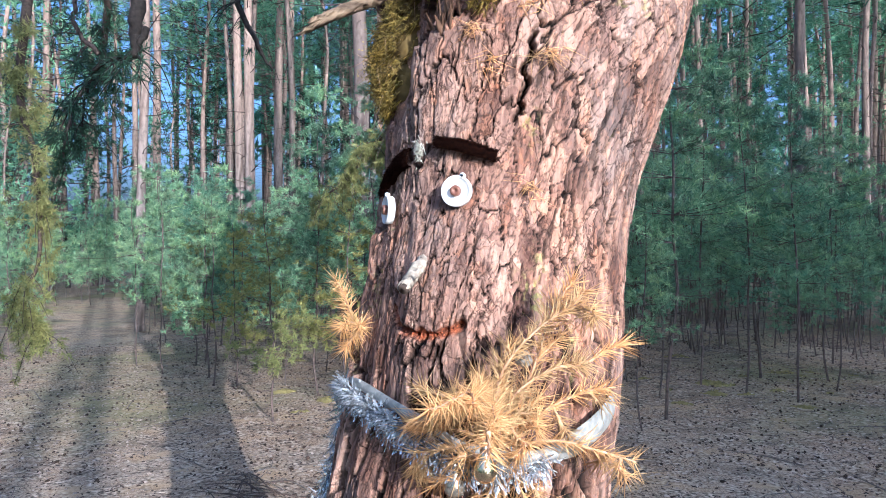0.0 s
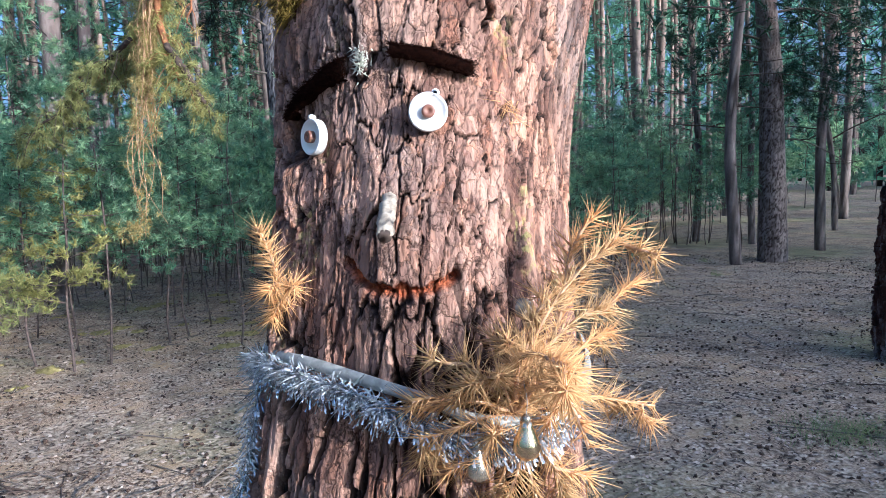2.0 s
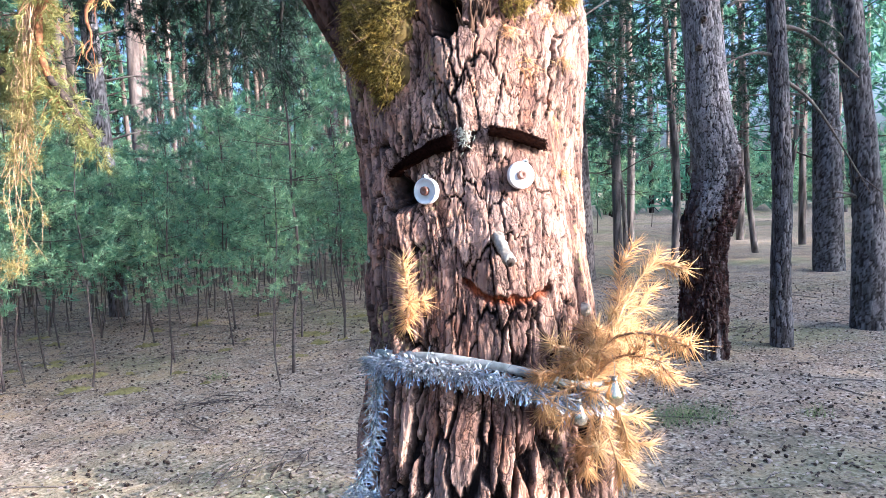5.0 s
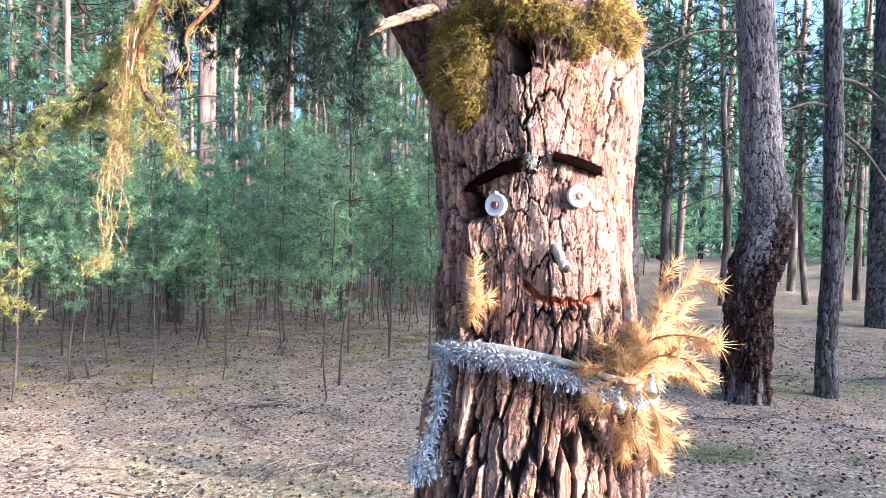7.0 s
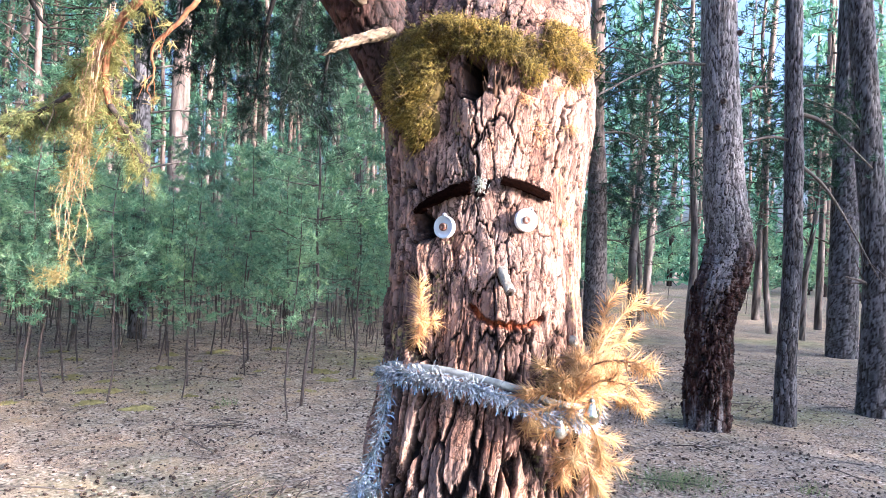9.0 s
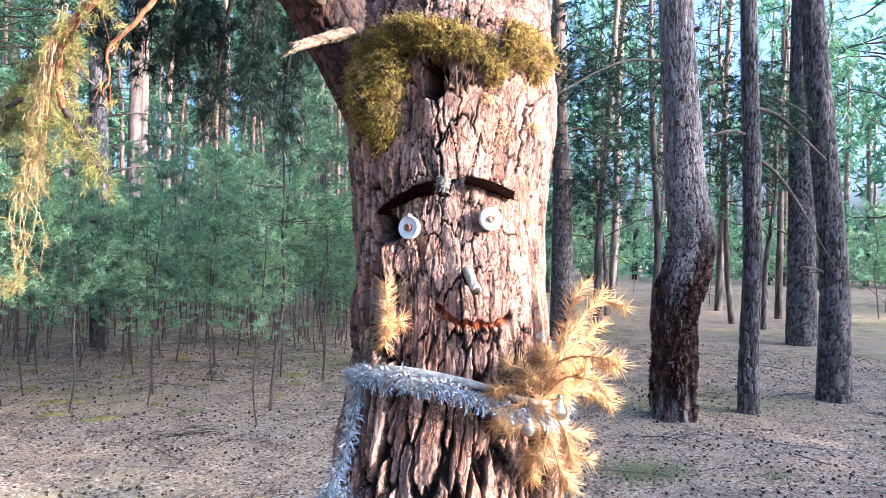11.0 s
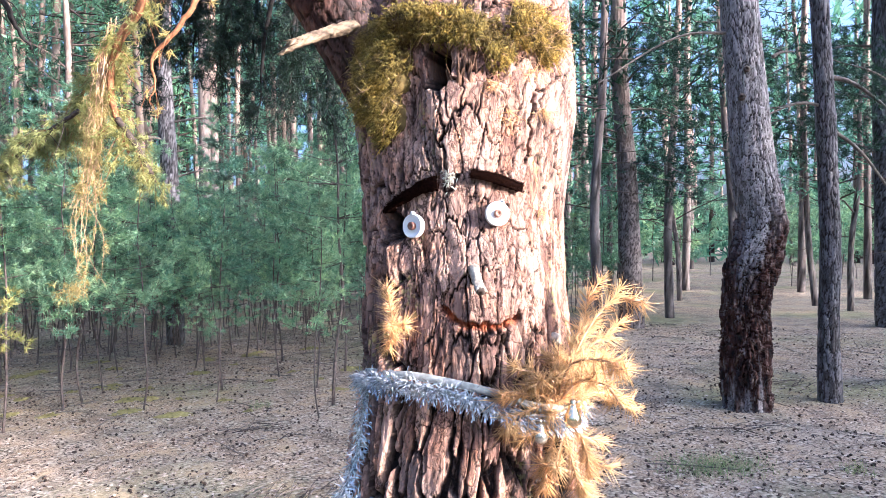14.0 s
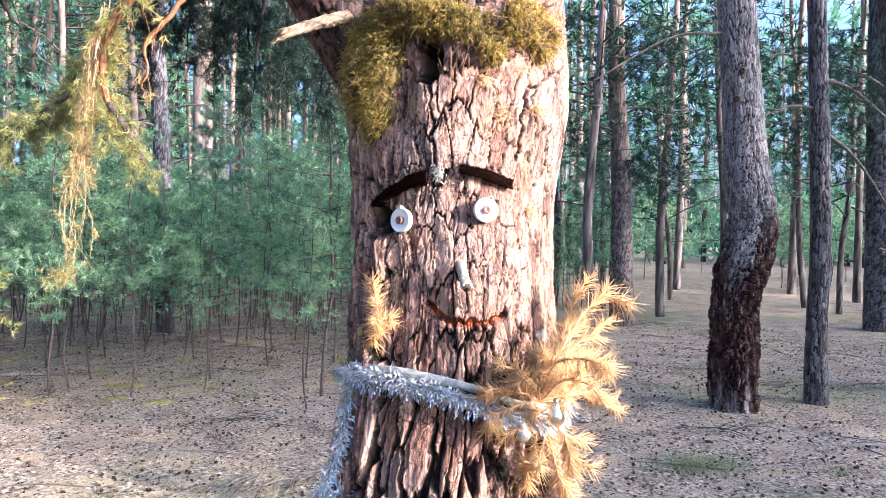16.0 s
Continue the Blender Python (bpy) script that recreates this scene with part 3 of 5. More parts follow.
pine = thing("decorated_pine_tree", "old forked pine with furrowed pinkish bark, dressed up as a face", "tree")
build_trunk(pine)
geo, at = bark_tube([(0.40, 2.18, 3.1), (0.55, 2.4, 4.2), (0.7, 2.6, 6.0), (0.8, 2.7, 9.0)], [0.25, 0.2, 0.15, 0.06], 120, 40, 0.05, 0.1, 0.01, 5)
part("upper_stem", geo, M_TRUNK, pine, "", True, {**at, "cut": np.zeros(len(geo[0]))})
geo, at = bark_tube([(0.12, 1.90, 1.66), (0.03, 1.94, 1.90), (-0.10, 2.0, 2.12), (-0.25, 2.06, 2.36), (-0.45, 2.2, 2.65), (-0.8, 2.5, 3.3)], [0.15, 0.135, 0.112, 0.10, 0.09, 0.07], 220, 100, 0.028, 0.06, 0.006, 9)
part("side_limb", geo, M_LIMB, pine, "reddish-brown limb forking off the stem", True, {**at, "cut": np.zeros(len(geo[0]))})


def broken_branch(name, ctrl, radii, label):
    """A snapped branch stub: peeled pale wood with a splintered end."""
    ob = thing(name, label, "branch", ctrl[0])
    o = np.asarray(ctrl[0], float)
    line = curve(np.asarray(ctrl, float) - o, 16)
    na, nr = 28, 40
    line = curve(line, nr)
    D = unit(np.gradient(line, axis=0))
    A1 = unit(np.cross(D, [0.0, 0.0, 1.0]))
    B1 = np.cross(A1, D)
    rad = np.interp(np.linspace(0, 1, nr), np.linspace(0, 1, len(radii)), radii)
    T, K = np.meshgrid(np.linspace(0, 2 * math.pi, na, endpoint=False), np.linspace(0, 1, nr))
    ribs = fbm(np.cos(T) * 3 + 9, np.sin(T) * 3 + K * 1.6, len(ctrl), 4) - 0.5
    crack = step(0.16, 0.0, np.abs(T - 2.2 - 0.5 * K + 0.25 * np.sin(K * 17)))
    Rr = rad[:, None] * (1 + 0.55 * ribs - 0.45 * crack)
    V = line[:, None] + Rr[..., None] * (np.cos(T)[..., None] * A1[:, None] + np.sin(T)[..., None] * B1[:, None])
    # torn end: the underside runs out further than the top, in ragged teeth
    torn = (0.045 * (0.5 - 0.5 * np.sin(T)) + 0.05 * (fbm(T * 2.2, T * 0 + 3.0, 5, 3) - 0.5)) * step(0.75, 1.0, K)
    V = V + D[:, None] * torn[..., None] + rng.normal(0, 0.0016, V.shape)
    i, j = np.meshgrid(np.arange(nr - 1), np.arange(na), indexing="ij")
    q0, q1 = i * na + j, i * na + (j + 1) % na
    F = np.concatenate([np.stack([q0, q1, q1 + na], -1).reshape(-1, 3), np.stack([q0, q1 + na, q0 + na], -1).reshape(-1, 3)])
    tipc = (nr - 1) * na
    V = np.concatenate([V.reshape(-1, 3), line[-1][None] - D[-1] * 0.02])
    last = np.arange(na)
    F = np.concatenate([F, np.stack([tipc + last, tipc + (last + 1) % na, np.full(na, nr * na)], -1)])
    part("stub", (V, F), M_SPLINTER, ob, "", True)
    d = unit(line[-1] - line[-3])
    P = line[-1] + rng.normal(0, radii[-1] * 0.5, (16, 3)) - d * 0.02
    part("splintering", spikes(P, d + rng.normal(0, 0.10, (16, 3)), rng.uniform(0.02, 0.06, 16), 0.0022), M_SPLINTER, ob)
    return ob


broken_branch("broken_branch", [(-0.13, 1.96, 2.225), (-0.23, 1.915, 2.185), (-0.33, 1.885, 2.14), (-0.405, 1.865, 2.10)], [0.019, 0.016, 0.014, 0.011], "snapped pale branch stub with splintered tip on the side limb")
broken_branch("broken_branch", [(-0.25, 1.98, 2.28), (-0.36, 1.92, 2.30), (-0.48, 1.88, 2.28)], [0.022, 0.018, 0.012], "short snapped branch stub high on the side limb")
# splintered ridge beside the hollow
ridge = thing("splintered_wood", "torn heartwood standing up beside the dark hollow", "wood", tuple(on_trunk(230, 1.93)[0]))
for k in range(16):
    dg = 224.5 + 0.85 * k
    p, q = on_trunk(dg, 1.945 + 0.004 * (k % 3), -0.03)[0], on_trunk(dg + rng.normal(0, 1.2), 2.04 + rng.uniform(-0.02, 0.035), 0.012 + 0.012 * (k % 2))[0]
    c = curve([p, (p + q) / 2 + rng.normal(0, 0.004, 3), q], 7) - np.array(ridge.location)
    V, F = tube(c, np.array([0.010, 0.009, 0.0078, 0.0062, 0.0045, 0.003, 0.0006]) * rng.uniform(0.5, 1.1), 6)
    part("splinter", (V + rng.normal(0, 0.0012, V.shape), F), M_HEARTWOOD, ridge)


# ---------------------------------------------------------------- moss
def moss_clump(label, lobes, count, seed):
    """lobes: (angle, height, half width in degrees, half height, thickness)."""
    r = np.random.default_rng(seed)
    P0 = on_trunk(lobes[0][0], lobes[0][1])[0]
    ob = thing("moss_clump", label, "moss", tuple(P0))
    Ps, Ns, geos = [], [], []
    for dg, z, wd, hz, thick in lobes:
        a = np.linspace(0, 2 * math.pi, 26, endpoint=False)
        rows = []
        for k in np.linspace(0, 1, 8):
            q = math.cos(k * math.pi / 2)
            irr = 1 + 0.12 * np.sin(a * 3 + dg) + 0.08 * np.sin(a * 7 + z * 9)
            rows.append(on_trunk(dg + wd * q * irr * np.cos(a), z + hz * q * irr * np.sin(a), thick * 0.72 * math.sin(k * math.pi / 2) ** 0.8 - 0.025)[0])
        V = np.concatenate(rows)
        i, j = np.meshgrid(np.arange(7), np.arange(26), indexing="ij")
        q0, q1 = i * 26 + j, i * 26 + (j + 1) % 26
        geos.append((V - P0, np.concatenate([np.stack([q0, q1, q1 + 26], -1).reshape(-1, 3), np.stack([q0, q1 + 26, q0 + 26], -1).reshape(-1, 3)])))
        n = int(count * wd * hz / sum(x[2] * x[3] for x in lobes))
        rad, an = np.sqrt(r.uniform(0, 1.05, n)), r.uniform(0, 2 * math.pi, n)
        irr = 1 + 0.12 * np.sin(an * 3 + dg) + 0.08 * np.sin(an * 7 + z * 9)
        P, N = on_trunk(dg + wd * rad * irr * np.cos(an), z + hz * rad * irr * np.sin(an), thick * 0.85 * np.sqrt(np.clip(1 - rad ** 2, 0, 1)) ** 0.8 - 0.012)
        lump = fbm(dg * 3 + P[:, 0] * 34 + P[:, 1] * 21, P[:, 2] * 34, 71, 3) - 0.45
        P = P + N * (0.055 * lump)[:, None]
        Ps.append(P - P0)
        Ns.append(N + np.c_[np.zeros(n), np.zeros(n), 0.4 * rad * np.sin(an) - 0.6] + r.normal(0, 0.45, (n, 3)))
    for geo in geos:
        part("mat", geo, M_MOSSBASE, ob, "", True)
    P, N = np.concatenate(Ps), np.concatenate(Ns)
    L = r.uniform(0.010, 0.034, len(P)) * np.where(r.uniform(0, 1, len(P)) < 0.06, 2.2, 1.0)
    stems = spikes(P, N, L, 0.0012, 0.35)
    leaves = [stems]
    Nn = unit(N)
    for k in range(5):
        leaves.append(spikes(P + Nn * (L * (0.25 + 0.15 * k))[:, None], Nn * 0.6 + r.normal(0, 0.6, P.shape), r.uniform(0.005, 0.012, len(P)), 0.0012))
    part("moss_cover", join(*leaves), M_MOSS, ob, "shaggy yellow-green moss shoots")
    k = r.integers(0, len(P), 90)
    part("straw", spikes(P[k] + Nn[k] * 0.014, np.c_[r.normal(0, 0.5, (90, 2)), r.normal(-0.5, 0.6, 90)] + Nn[k] * 0.15, r.uniform(0.04, 0.09, 90), 0.0009), M_TWIG, ob, "dry straw-coloured needles caught in the moss")
    return ob


moss_clump("shaggy yellow-green moss cushion hanging over the fork", [(184, 2.13, 18, 0.085, 0.075), (203, 2.17, 18, 0.06, 0.075), (222, 2.155, 15, 0.05, 0.06), (174, 2.06, 11, 0.10, 0.05), (188, 2.05, 16, 0.085, 0.08), (186, 1.985, 12, 0.075, 0.075), (190, 1.925, 8, 0.065, 0.06), (237, 2.12, 12, 0.045, 0.05), (246, 2.07, 7, 0.045, 0.035)], 6500, 3)
moss_clump("round yellow-green moss cushion on the stem", [(260, 2.15, 11, 0.06, 0.06), (270, 2.12, 9, 0.06, 0.055)], 1900, 4)
lich = thing("lichen_tuft", "pale shaggy lichen tuft between the fur brows", "lichen", tuple(on_trunk(224.5, 1.765)[0]))
P, N = on_trunk(224.5 + rng.normal(0, 1.4, 150), 1.768 + rng.normal(0, 0.010, 150), 0.004)
part("lichen", spikes(P - np.array(lich.location), N + rng.normal(0, 0.8, (150, 3)), rng.uniform(0.005, 0.014, 150), 0.0013), M_WHITEMOSS, lich)


# ---------------------------------------------------------------- the face
def stick_on(deg, z, out=0.0, pitch=0.0, spin=0.0):
    """A pose on the bark whose z axis points away from it and whose y axis points up."""
    P, N = on_trunk(deg, z, out)
    n = Vector(N)
    n.z += pitch
    n.normalize()
    x = Vector((0, 0, 1)).cross(n).normalized()
    m = Matrix((x, n.cross(x), n)).transposed().to_4x4()
    return Matrix.Translation(Vector(P)) @ m @ pose(0, 0, 0, 0, 0, spin)


def lid_eye(deg, z, label, spin, pitch):
    m = stick_on(deg, z, 0.013, pitch, spin)
    ob = thing("eye", label, "lid")
    ob.matrix_world = m
    part("lid", lathe([(0.0, 0.004), (0.010, 0.004), (0.0165, 0.0042), (0.0205, 0.0052), (0.0232, 0.0072), (0.0250, 0.0086), (0.0266, 0.0088), (0.0277, 0.0075), (0.0279, 0.001), (0.0268, -0.006), (0.0, -0.006)], 40), M_PLASTIC, ob, "dished white plastic jar lid", True)
    part("tab", placed(lathe([(0.0, 0.012), (0.005, 0.0115), (0.006, 0.009), (0.005, 0.003), (0.0, 0.002)], 10), pose(0.004, 0.0283, -0.003)), M_PLASTIC, ob, "", True)
    part("cap", lathe([(0.0092, 0.0035), (0.0096, 0.006), (0.0095, 0.0115), (0.0088, 0.0135), (0.0068, 0.0140), (0.0030, 0.0136), (0.0024, 0.0120), (0.0, 0.0120)], 28), M_CAP, ob, "brown plastic screw cap as pupil", True)
    return ob


lid_eye(204, 1.658, "white plastic jar lid with brown cap, fixed to shaded bark", 10, 0.05)
lid_eye(249, 1.682, "white plastic jar lid with brown cap, fixed to sunlit bark", -15, 0.08)


def fur_brow(pts, half, label, seed, taper=False):
    """A strip of dark fur laid on the bark; pts: (angle, height)."""
    r = np.random.default_rng(seed)
    c = curve([(d, z) for d, z in pts], 24)
    P0 = on_trunk(c[0, 0], c[0, 1])[0]
    ob = thing("brow", label, "fur strip", tuple(P0))
    rows = []
    for i, (d, z) in enumerate(c):
        w = half * ((0.75 + 0.25 * math.sin(math.pi * min(1, max(0.05, i / 23)))) if not taper else 1.15 - 0.65 * i / 23)
        w *= 1 + 0.10 * math.sin(i * 2.1)
        for k, o in ((-1, -0.004), (-0.9, 0.012), (-0.4, 0.018), (0.4, 0.018), (0.9, 0.012), (1, -0.004)):
            rows.append(on_trunk(d, z + k * w, o)[0])
    V = np.array(rows) - P0
    i, j = np.meshgrid(np.arange(23), np.arange(5), indexing="ij")
    q = i * 6 + j
    F = np.concatenate([np.stack([q, q + 6, q + 7], -1).reshape(-1, 3), np.stack([q, q + 7, q + 1], -1).reshape(-1, 3)])
    part("strip", (V, F), M_FUR, ob, "", True)
    n = 1700
    k = r.integers(0, 24, n)
    d, z = c[k, 0] + r.normal(0, 0.6, n), c[k, 1] + r.uniform(-0.95, 0.95, n) * half * np.where(taper, 1.1 - 0.65 * k / 23, 0.95)
    P, N = on_trunk(d, z, 0.014)
    part("fur", spikes(P - P0, N + np.c_[r.normal(0, 0.5, n), r.normal(0, 0.5, n), r.normal(-0.2, 0.5, n)], r.uniform(0.006, 0.013, n), 0.0007), M_FUR, ob)


A = trunk_angle
fur_brow([(A(-0.10, 1.54, 1.776), 1.776), (A(-0.06, 1.52, 1.767), 1.767), (A(-0.03, 1.505, 1.756), 1.756), (A(0.002, 1.495, 1.743), 1.743)], 0.0122, "dark brown fur strip as slanting brow on sunlit bark", 21)
fur_brow([(A(-0.16, 1.585, 1.757), 1.757), (A(-0.185, 1.62, 1.748), 1.748), (A(-0.21, 1.675, 1.722), 1.722), (A(-0.222, 1.715, 1.698), 1.698)], 0.016, "dark fur strip as brow curving down over shaded bark", 22, True)

nose = thing("nose_stub", "short pale sawn-off branch stub used as nose", "branch", (-0.128, 1.508, 1.57))
line = curve([(0.012, 0.03, 0.012), (-0.004, -0.02, -0.012), (-0.020, -0.052, -0.034), (-0.034, -0.085, -0.055)], 14)
Vn, Fn = tube(line, [0.015, 0.014, 0.0135, 0.0125, 0.012, 0.0115, 0.0115, 0.011, 0.011, 0.0108, 0.0105, 0.0105, 0.010, 0.0095], 16)
part("stub", (Vn + rng.normal(0, 0.0014, Vn.shape), Fn), M_PEELED, nose, "peeled pale wood", True)
end = unit(line[-1] - line[-2])
part("cut_end", placed(lathe([(0.0, 0.003), (0.007, 0.0025), (0.0098, 0.0), (0.0098, -0.004)], 16), Matrix.Translation(Vector(line[-1])) @ Vector(end).to_track_quat("Z", "Y").to_matrix().to_4x4()), M_DARKTWIG, nose, "weathered dark cut end", True)
# The collar's near-black puts the dark hollow at the stub's foot into colour.
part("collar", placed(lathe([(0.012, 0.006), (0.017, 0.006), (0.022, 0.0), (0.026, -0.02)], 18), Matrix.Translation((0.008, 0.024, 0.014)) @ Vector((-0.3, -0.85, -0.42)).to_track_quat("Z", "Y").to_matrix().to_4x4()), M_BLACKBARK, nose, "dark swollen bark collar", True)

# ---------------------------------------------------------------- strap, tinsel and baubles
BELT = [(166, 1.315, 0.012), (176, 1.322, 0.014), (190, 1.326, 0.014), (205, 1.327, 0.013), (220, 1.321, 0.013), (235, 1.311, 0.014), (250, 1.294, 0.018), (262, 1.272, 0.04), (280, 1.258, 0.05), (297, 1.262, 0.035), (315, 1.284, 0.02), (330, 1.300, 0.006)]
belt = np.array([on_trunk(d, z, o)[0] for d, z, o in curve(BELT, 90)])
strap = thing("strap", "pale plastic strap tied round the trunk", "strap", tuple(belt[45]))
rows = []
for i, p in enumerate(belt):
    d, z, o = curve(BELT, 90)[i]
    n = on_trunk(d, z)[1]
    w = 0.0092 + 0.013 * step(283, 303, d)
    for k, q in ((-1, -0.002), (-0.8, 0.004), (0, 0.007), (0.8, 0.004), (1, -0.002)):
        rows.append(p + n * q + np.array([0, 0, k * w]))
i, j = np.meshgrid(np.arange(89), np.arange(4), indexing="ij")
q = i * 5 + j
part("band", (np.array(rows) - belt[45], np.stack([q, q + 5, q + 6, q + 1], -1).reshape(-1, 4)), M_STRAP, strap, "", True)


def tinsel(name, label, line, count, length, seed, out=None):
    r = np.random.default_rng(seed)
    line = np.asarray(line)
    P0 = line[0].copy()
    ob = thing(name, label, "tinsel", tuple(P0))
    part("core", tube(line - P0, 0.0018, 6), M_STRAP, ob, "thin grey string", True)
    t = r.uniform(0, len(line) - 1.001, count)
    i = t.astype(int)
    P = line[i] + (line[i + 1] - line[i]) * (t - i)[:, None] - P0
    D = unit(r.normal(0, 1, (count, 3)) + (0 if out is None else 0.8 * out[i]) + np.array([0, 0, -0.55]))
    L = r.uniform(0.55, 1.1, count) * length
    A1, B1 = frames(D)
    W = r.uniform(0.0008, 0.0017, (count, 1))
    mid = P + D * (L * 0.55)[:, None] + r.normal(0, 0.0020, P.shape)
    tip = P + D * L[:, None] + r.normal(0, 0.004, P.shape) + np.array([0, 0, -0.004])
    V = np.stack([P + A1 * W, P - A1 * W, mid + B1 * W, mid - B1 * W, tip + A1 * W, tip - A1 * W], 1).reshape(-1, 3)
    o = np.arange(count)[:, None, None] * 6
    F = (np.array([[0, 1, 3], [0, 3, 2], [2, 3, 5], [2, 5, 4]])[None] + o).reshape(-1, 3)
    part("foil", (V, F), M_TINSEL, ob, "crinkled shiny silver foil strands")


tl = curve([(165, 1.305, 0.022), (176, 1.312, 0.026), (190, 1.313, 0.026), (205, 1.312, 0.024), (220, 1.304, 0.024), (235, 1.292, 0.024), (248, 1.272, 0.028), (258, 1.250, 0.04), (272, 1.246, 0.055), (288, 1.250, 0.045)], 90)
tinsel("tinsel_garland", "silver tinsel garland wound along the pale strap", [on_trunk(d, z, o)[0] for d, z, o in tl], 2000, 0.038, 31, np.array([on_trunk(d, z)[1] for d, z, o in tl]))
td = curve([(174, 1.31, 0.022), (172, 1.24, 0.022), (173, 1.17, 0.022), (171, 1.10, 0.03), (169, 1.05, 0.045), (167, 1.02, 0.05), (171, 1.03, 0.035), (178, 1.05, 0.02)], 70)
tinsel("tinsel_garland", "loose end of silver tinsel hanging down the shaded bark", [on_trunk(d, z, o)[0] for d, z, o in td], 1050, 0.039, 32)


def bauble(x, y, z, mat, label, s=1.0):
    ob = thing("bauble", label, "bauble", (x, y, z))
    prof = [(0.0, -0.024), (0.009, -0.0225), (0.0155, -0.017), (0.018, -0.009), (0.0165, 0.0), (0.012, 0.010), (0.0085, 0.019), (0.0075, 0.025), (0.0, 0.026)]
    part("glass_body", lathe([(r * s, h * s) for r, h in prof], 28), mat, ob, "", True)
    part("cap", lathe([(0.0055 * s, 0.024 * s), (0.006 * s, 0.031 * s), (0.003 * s, 0.034 * s), (0.0, 0.034 * s)], 14), M_SILVER, ob, "small metal cap", True)
    part("loop", tube(curve([(0, 0, 0.033 * s), (0.002, 0, 0.05), (-0.001, 0.002, 0.075)], 8), 0.0006, 5), M_STRAP, ob, "hanging thread")


bauble(-0.033, 1.288, 1.262, M_GOLD, "shiny gold pear-shaped glass bauble hanging in dry needles", 1.0)
bauble(-0.078, 1.338, 1.222, M_SILVER, "dull silvery pear-shaped bauble half hidden in dry needles", 0.95)


# ---------------------------------------------------------------- dry pine sprigs
def dry_sprig(label, shoots, seed, density=72, length=0.054, sides=4, clear_of=()):
    """shoots: control points of each twig; needles stand all along its outer part."""
    r = np.random.default_rng(seed)
    P0 = np.asarray(shoots[0][0], float)
    ob = thing("dry_pine_sprig", label, "dry branch", tuple(P0))
    lines = []
    for s in shoots:
        c = curve(np.asarray(s, float) - P0, 26)
        lines.append(c)
        for k in range(sides):
            i = r.integers(9, 22)
            d = unit(np.gradient(c, axis=0))[i] * 0.8 + r.normal(0, 0.5, 3)
            e = c[i] + unit(d) * r.uniform(0.03, 0.085)
            lines.append(curve([c[i], (c[i] + e) / 2 + r.normal(0, 0.004, 3), e], 26))
    for c in lines:
        c = curve(c[:22], 26)
        ln = np.linalg.norm(np.diff(c, axis=0), axis=1).sum()
        twig = part("twig", tube(c, np.linspace(0.0034, 0.0014, 26), 7), M_TWIG, ob, "", True)
        n = int(density * (ln + 0.05) / 0.2)
        t = np.clip(r.beta(1.15, 1.0, n), 0, 1) * 24.99
        i = t.astype(int)
        P = c[i] + (c[i + 1] - c[i]) * (t - i)[:, None]
        D = unit(np.gradient(c, axis=0))[i]
        side = unit(np.cross(D, r.normal(0, 1, (n, 3))))
        fan = r.uniform(0.35, 1.3, n)[:, None]
        dirs = D * (0.9 - fan * 0.25) + side * fan + r.normal(0, 0.16, (n, 3))
        L = length * r.uniform(0.7, 1.1, n) * np.where(t > 22, 1.05, 1.0)
        keep = np.ones(n, bool)
        for q in clear_of:
            for way in ((0.0, -1.0, 0.15), (-0.62, -0.77, 0.2), (-0.3, -0.95, 0.2)):
                for f in (0.3, 0.6, 1.0):
                    v = P + P0 + unit(dirs) * (L * f)[:, None] - np.asarray(q)
                    s = np.clip(v @ unit(np.asarray(way)), 0, 0.2)
                    keep &= np.linalg.norm(v - s[:, None] * unit(np.asarray(way)), axis=1) > 0.021
        P, dirs, L = P[keep], dirs[keep], L[keep]
        part("foliage", spikes(P, dirs, L, 0.0011, 0.04), M_DRY, twig, "dry straw-orange needles")
    return ob


O = np.array([-0.01, 1.36, 1.27])


def sh(*pts):
    return [tuple(O)] + list(pts) if len(pts) > 1 else [tuple(O), tuple((O + np.array(pts[0])) / 2 + [0, 0, 0.015]), pts[0]]


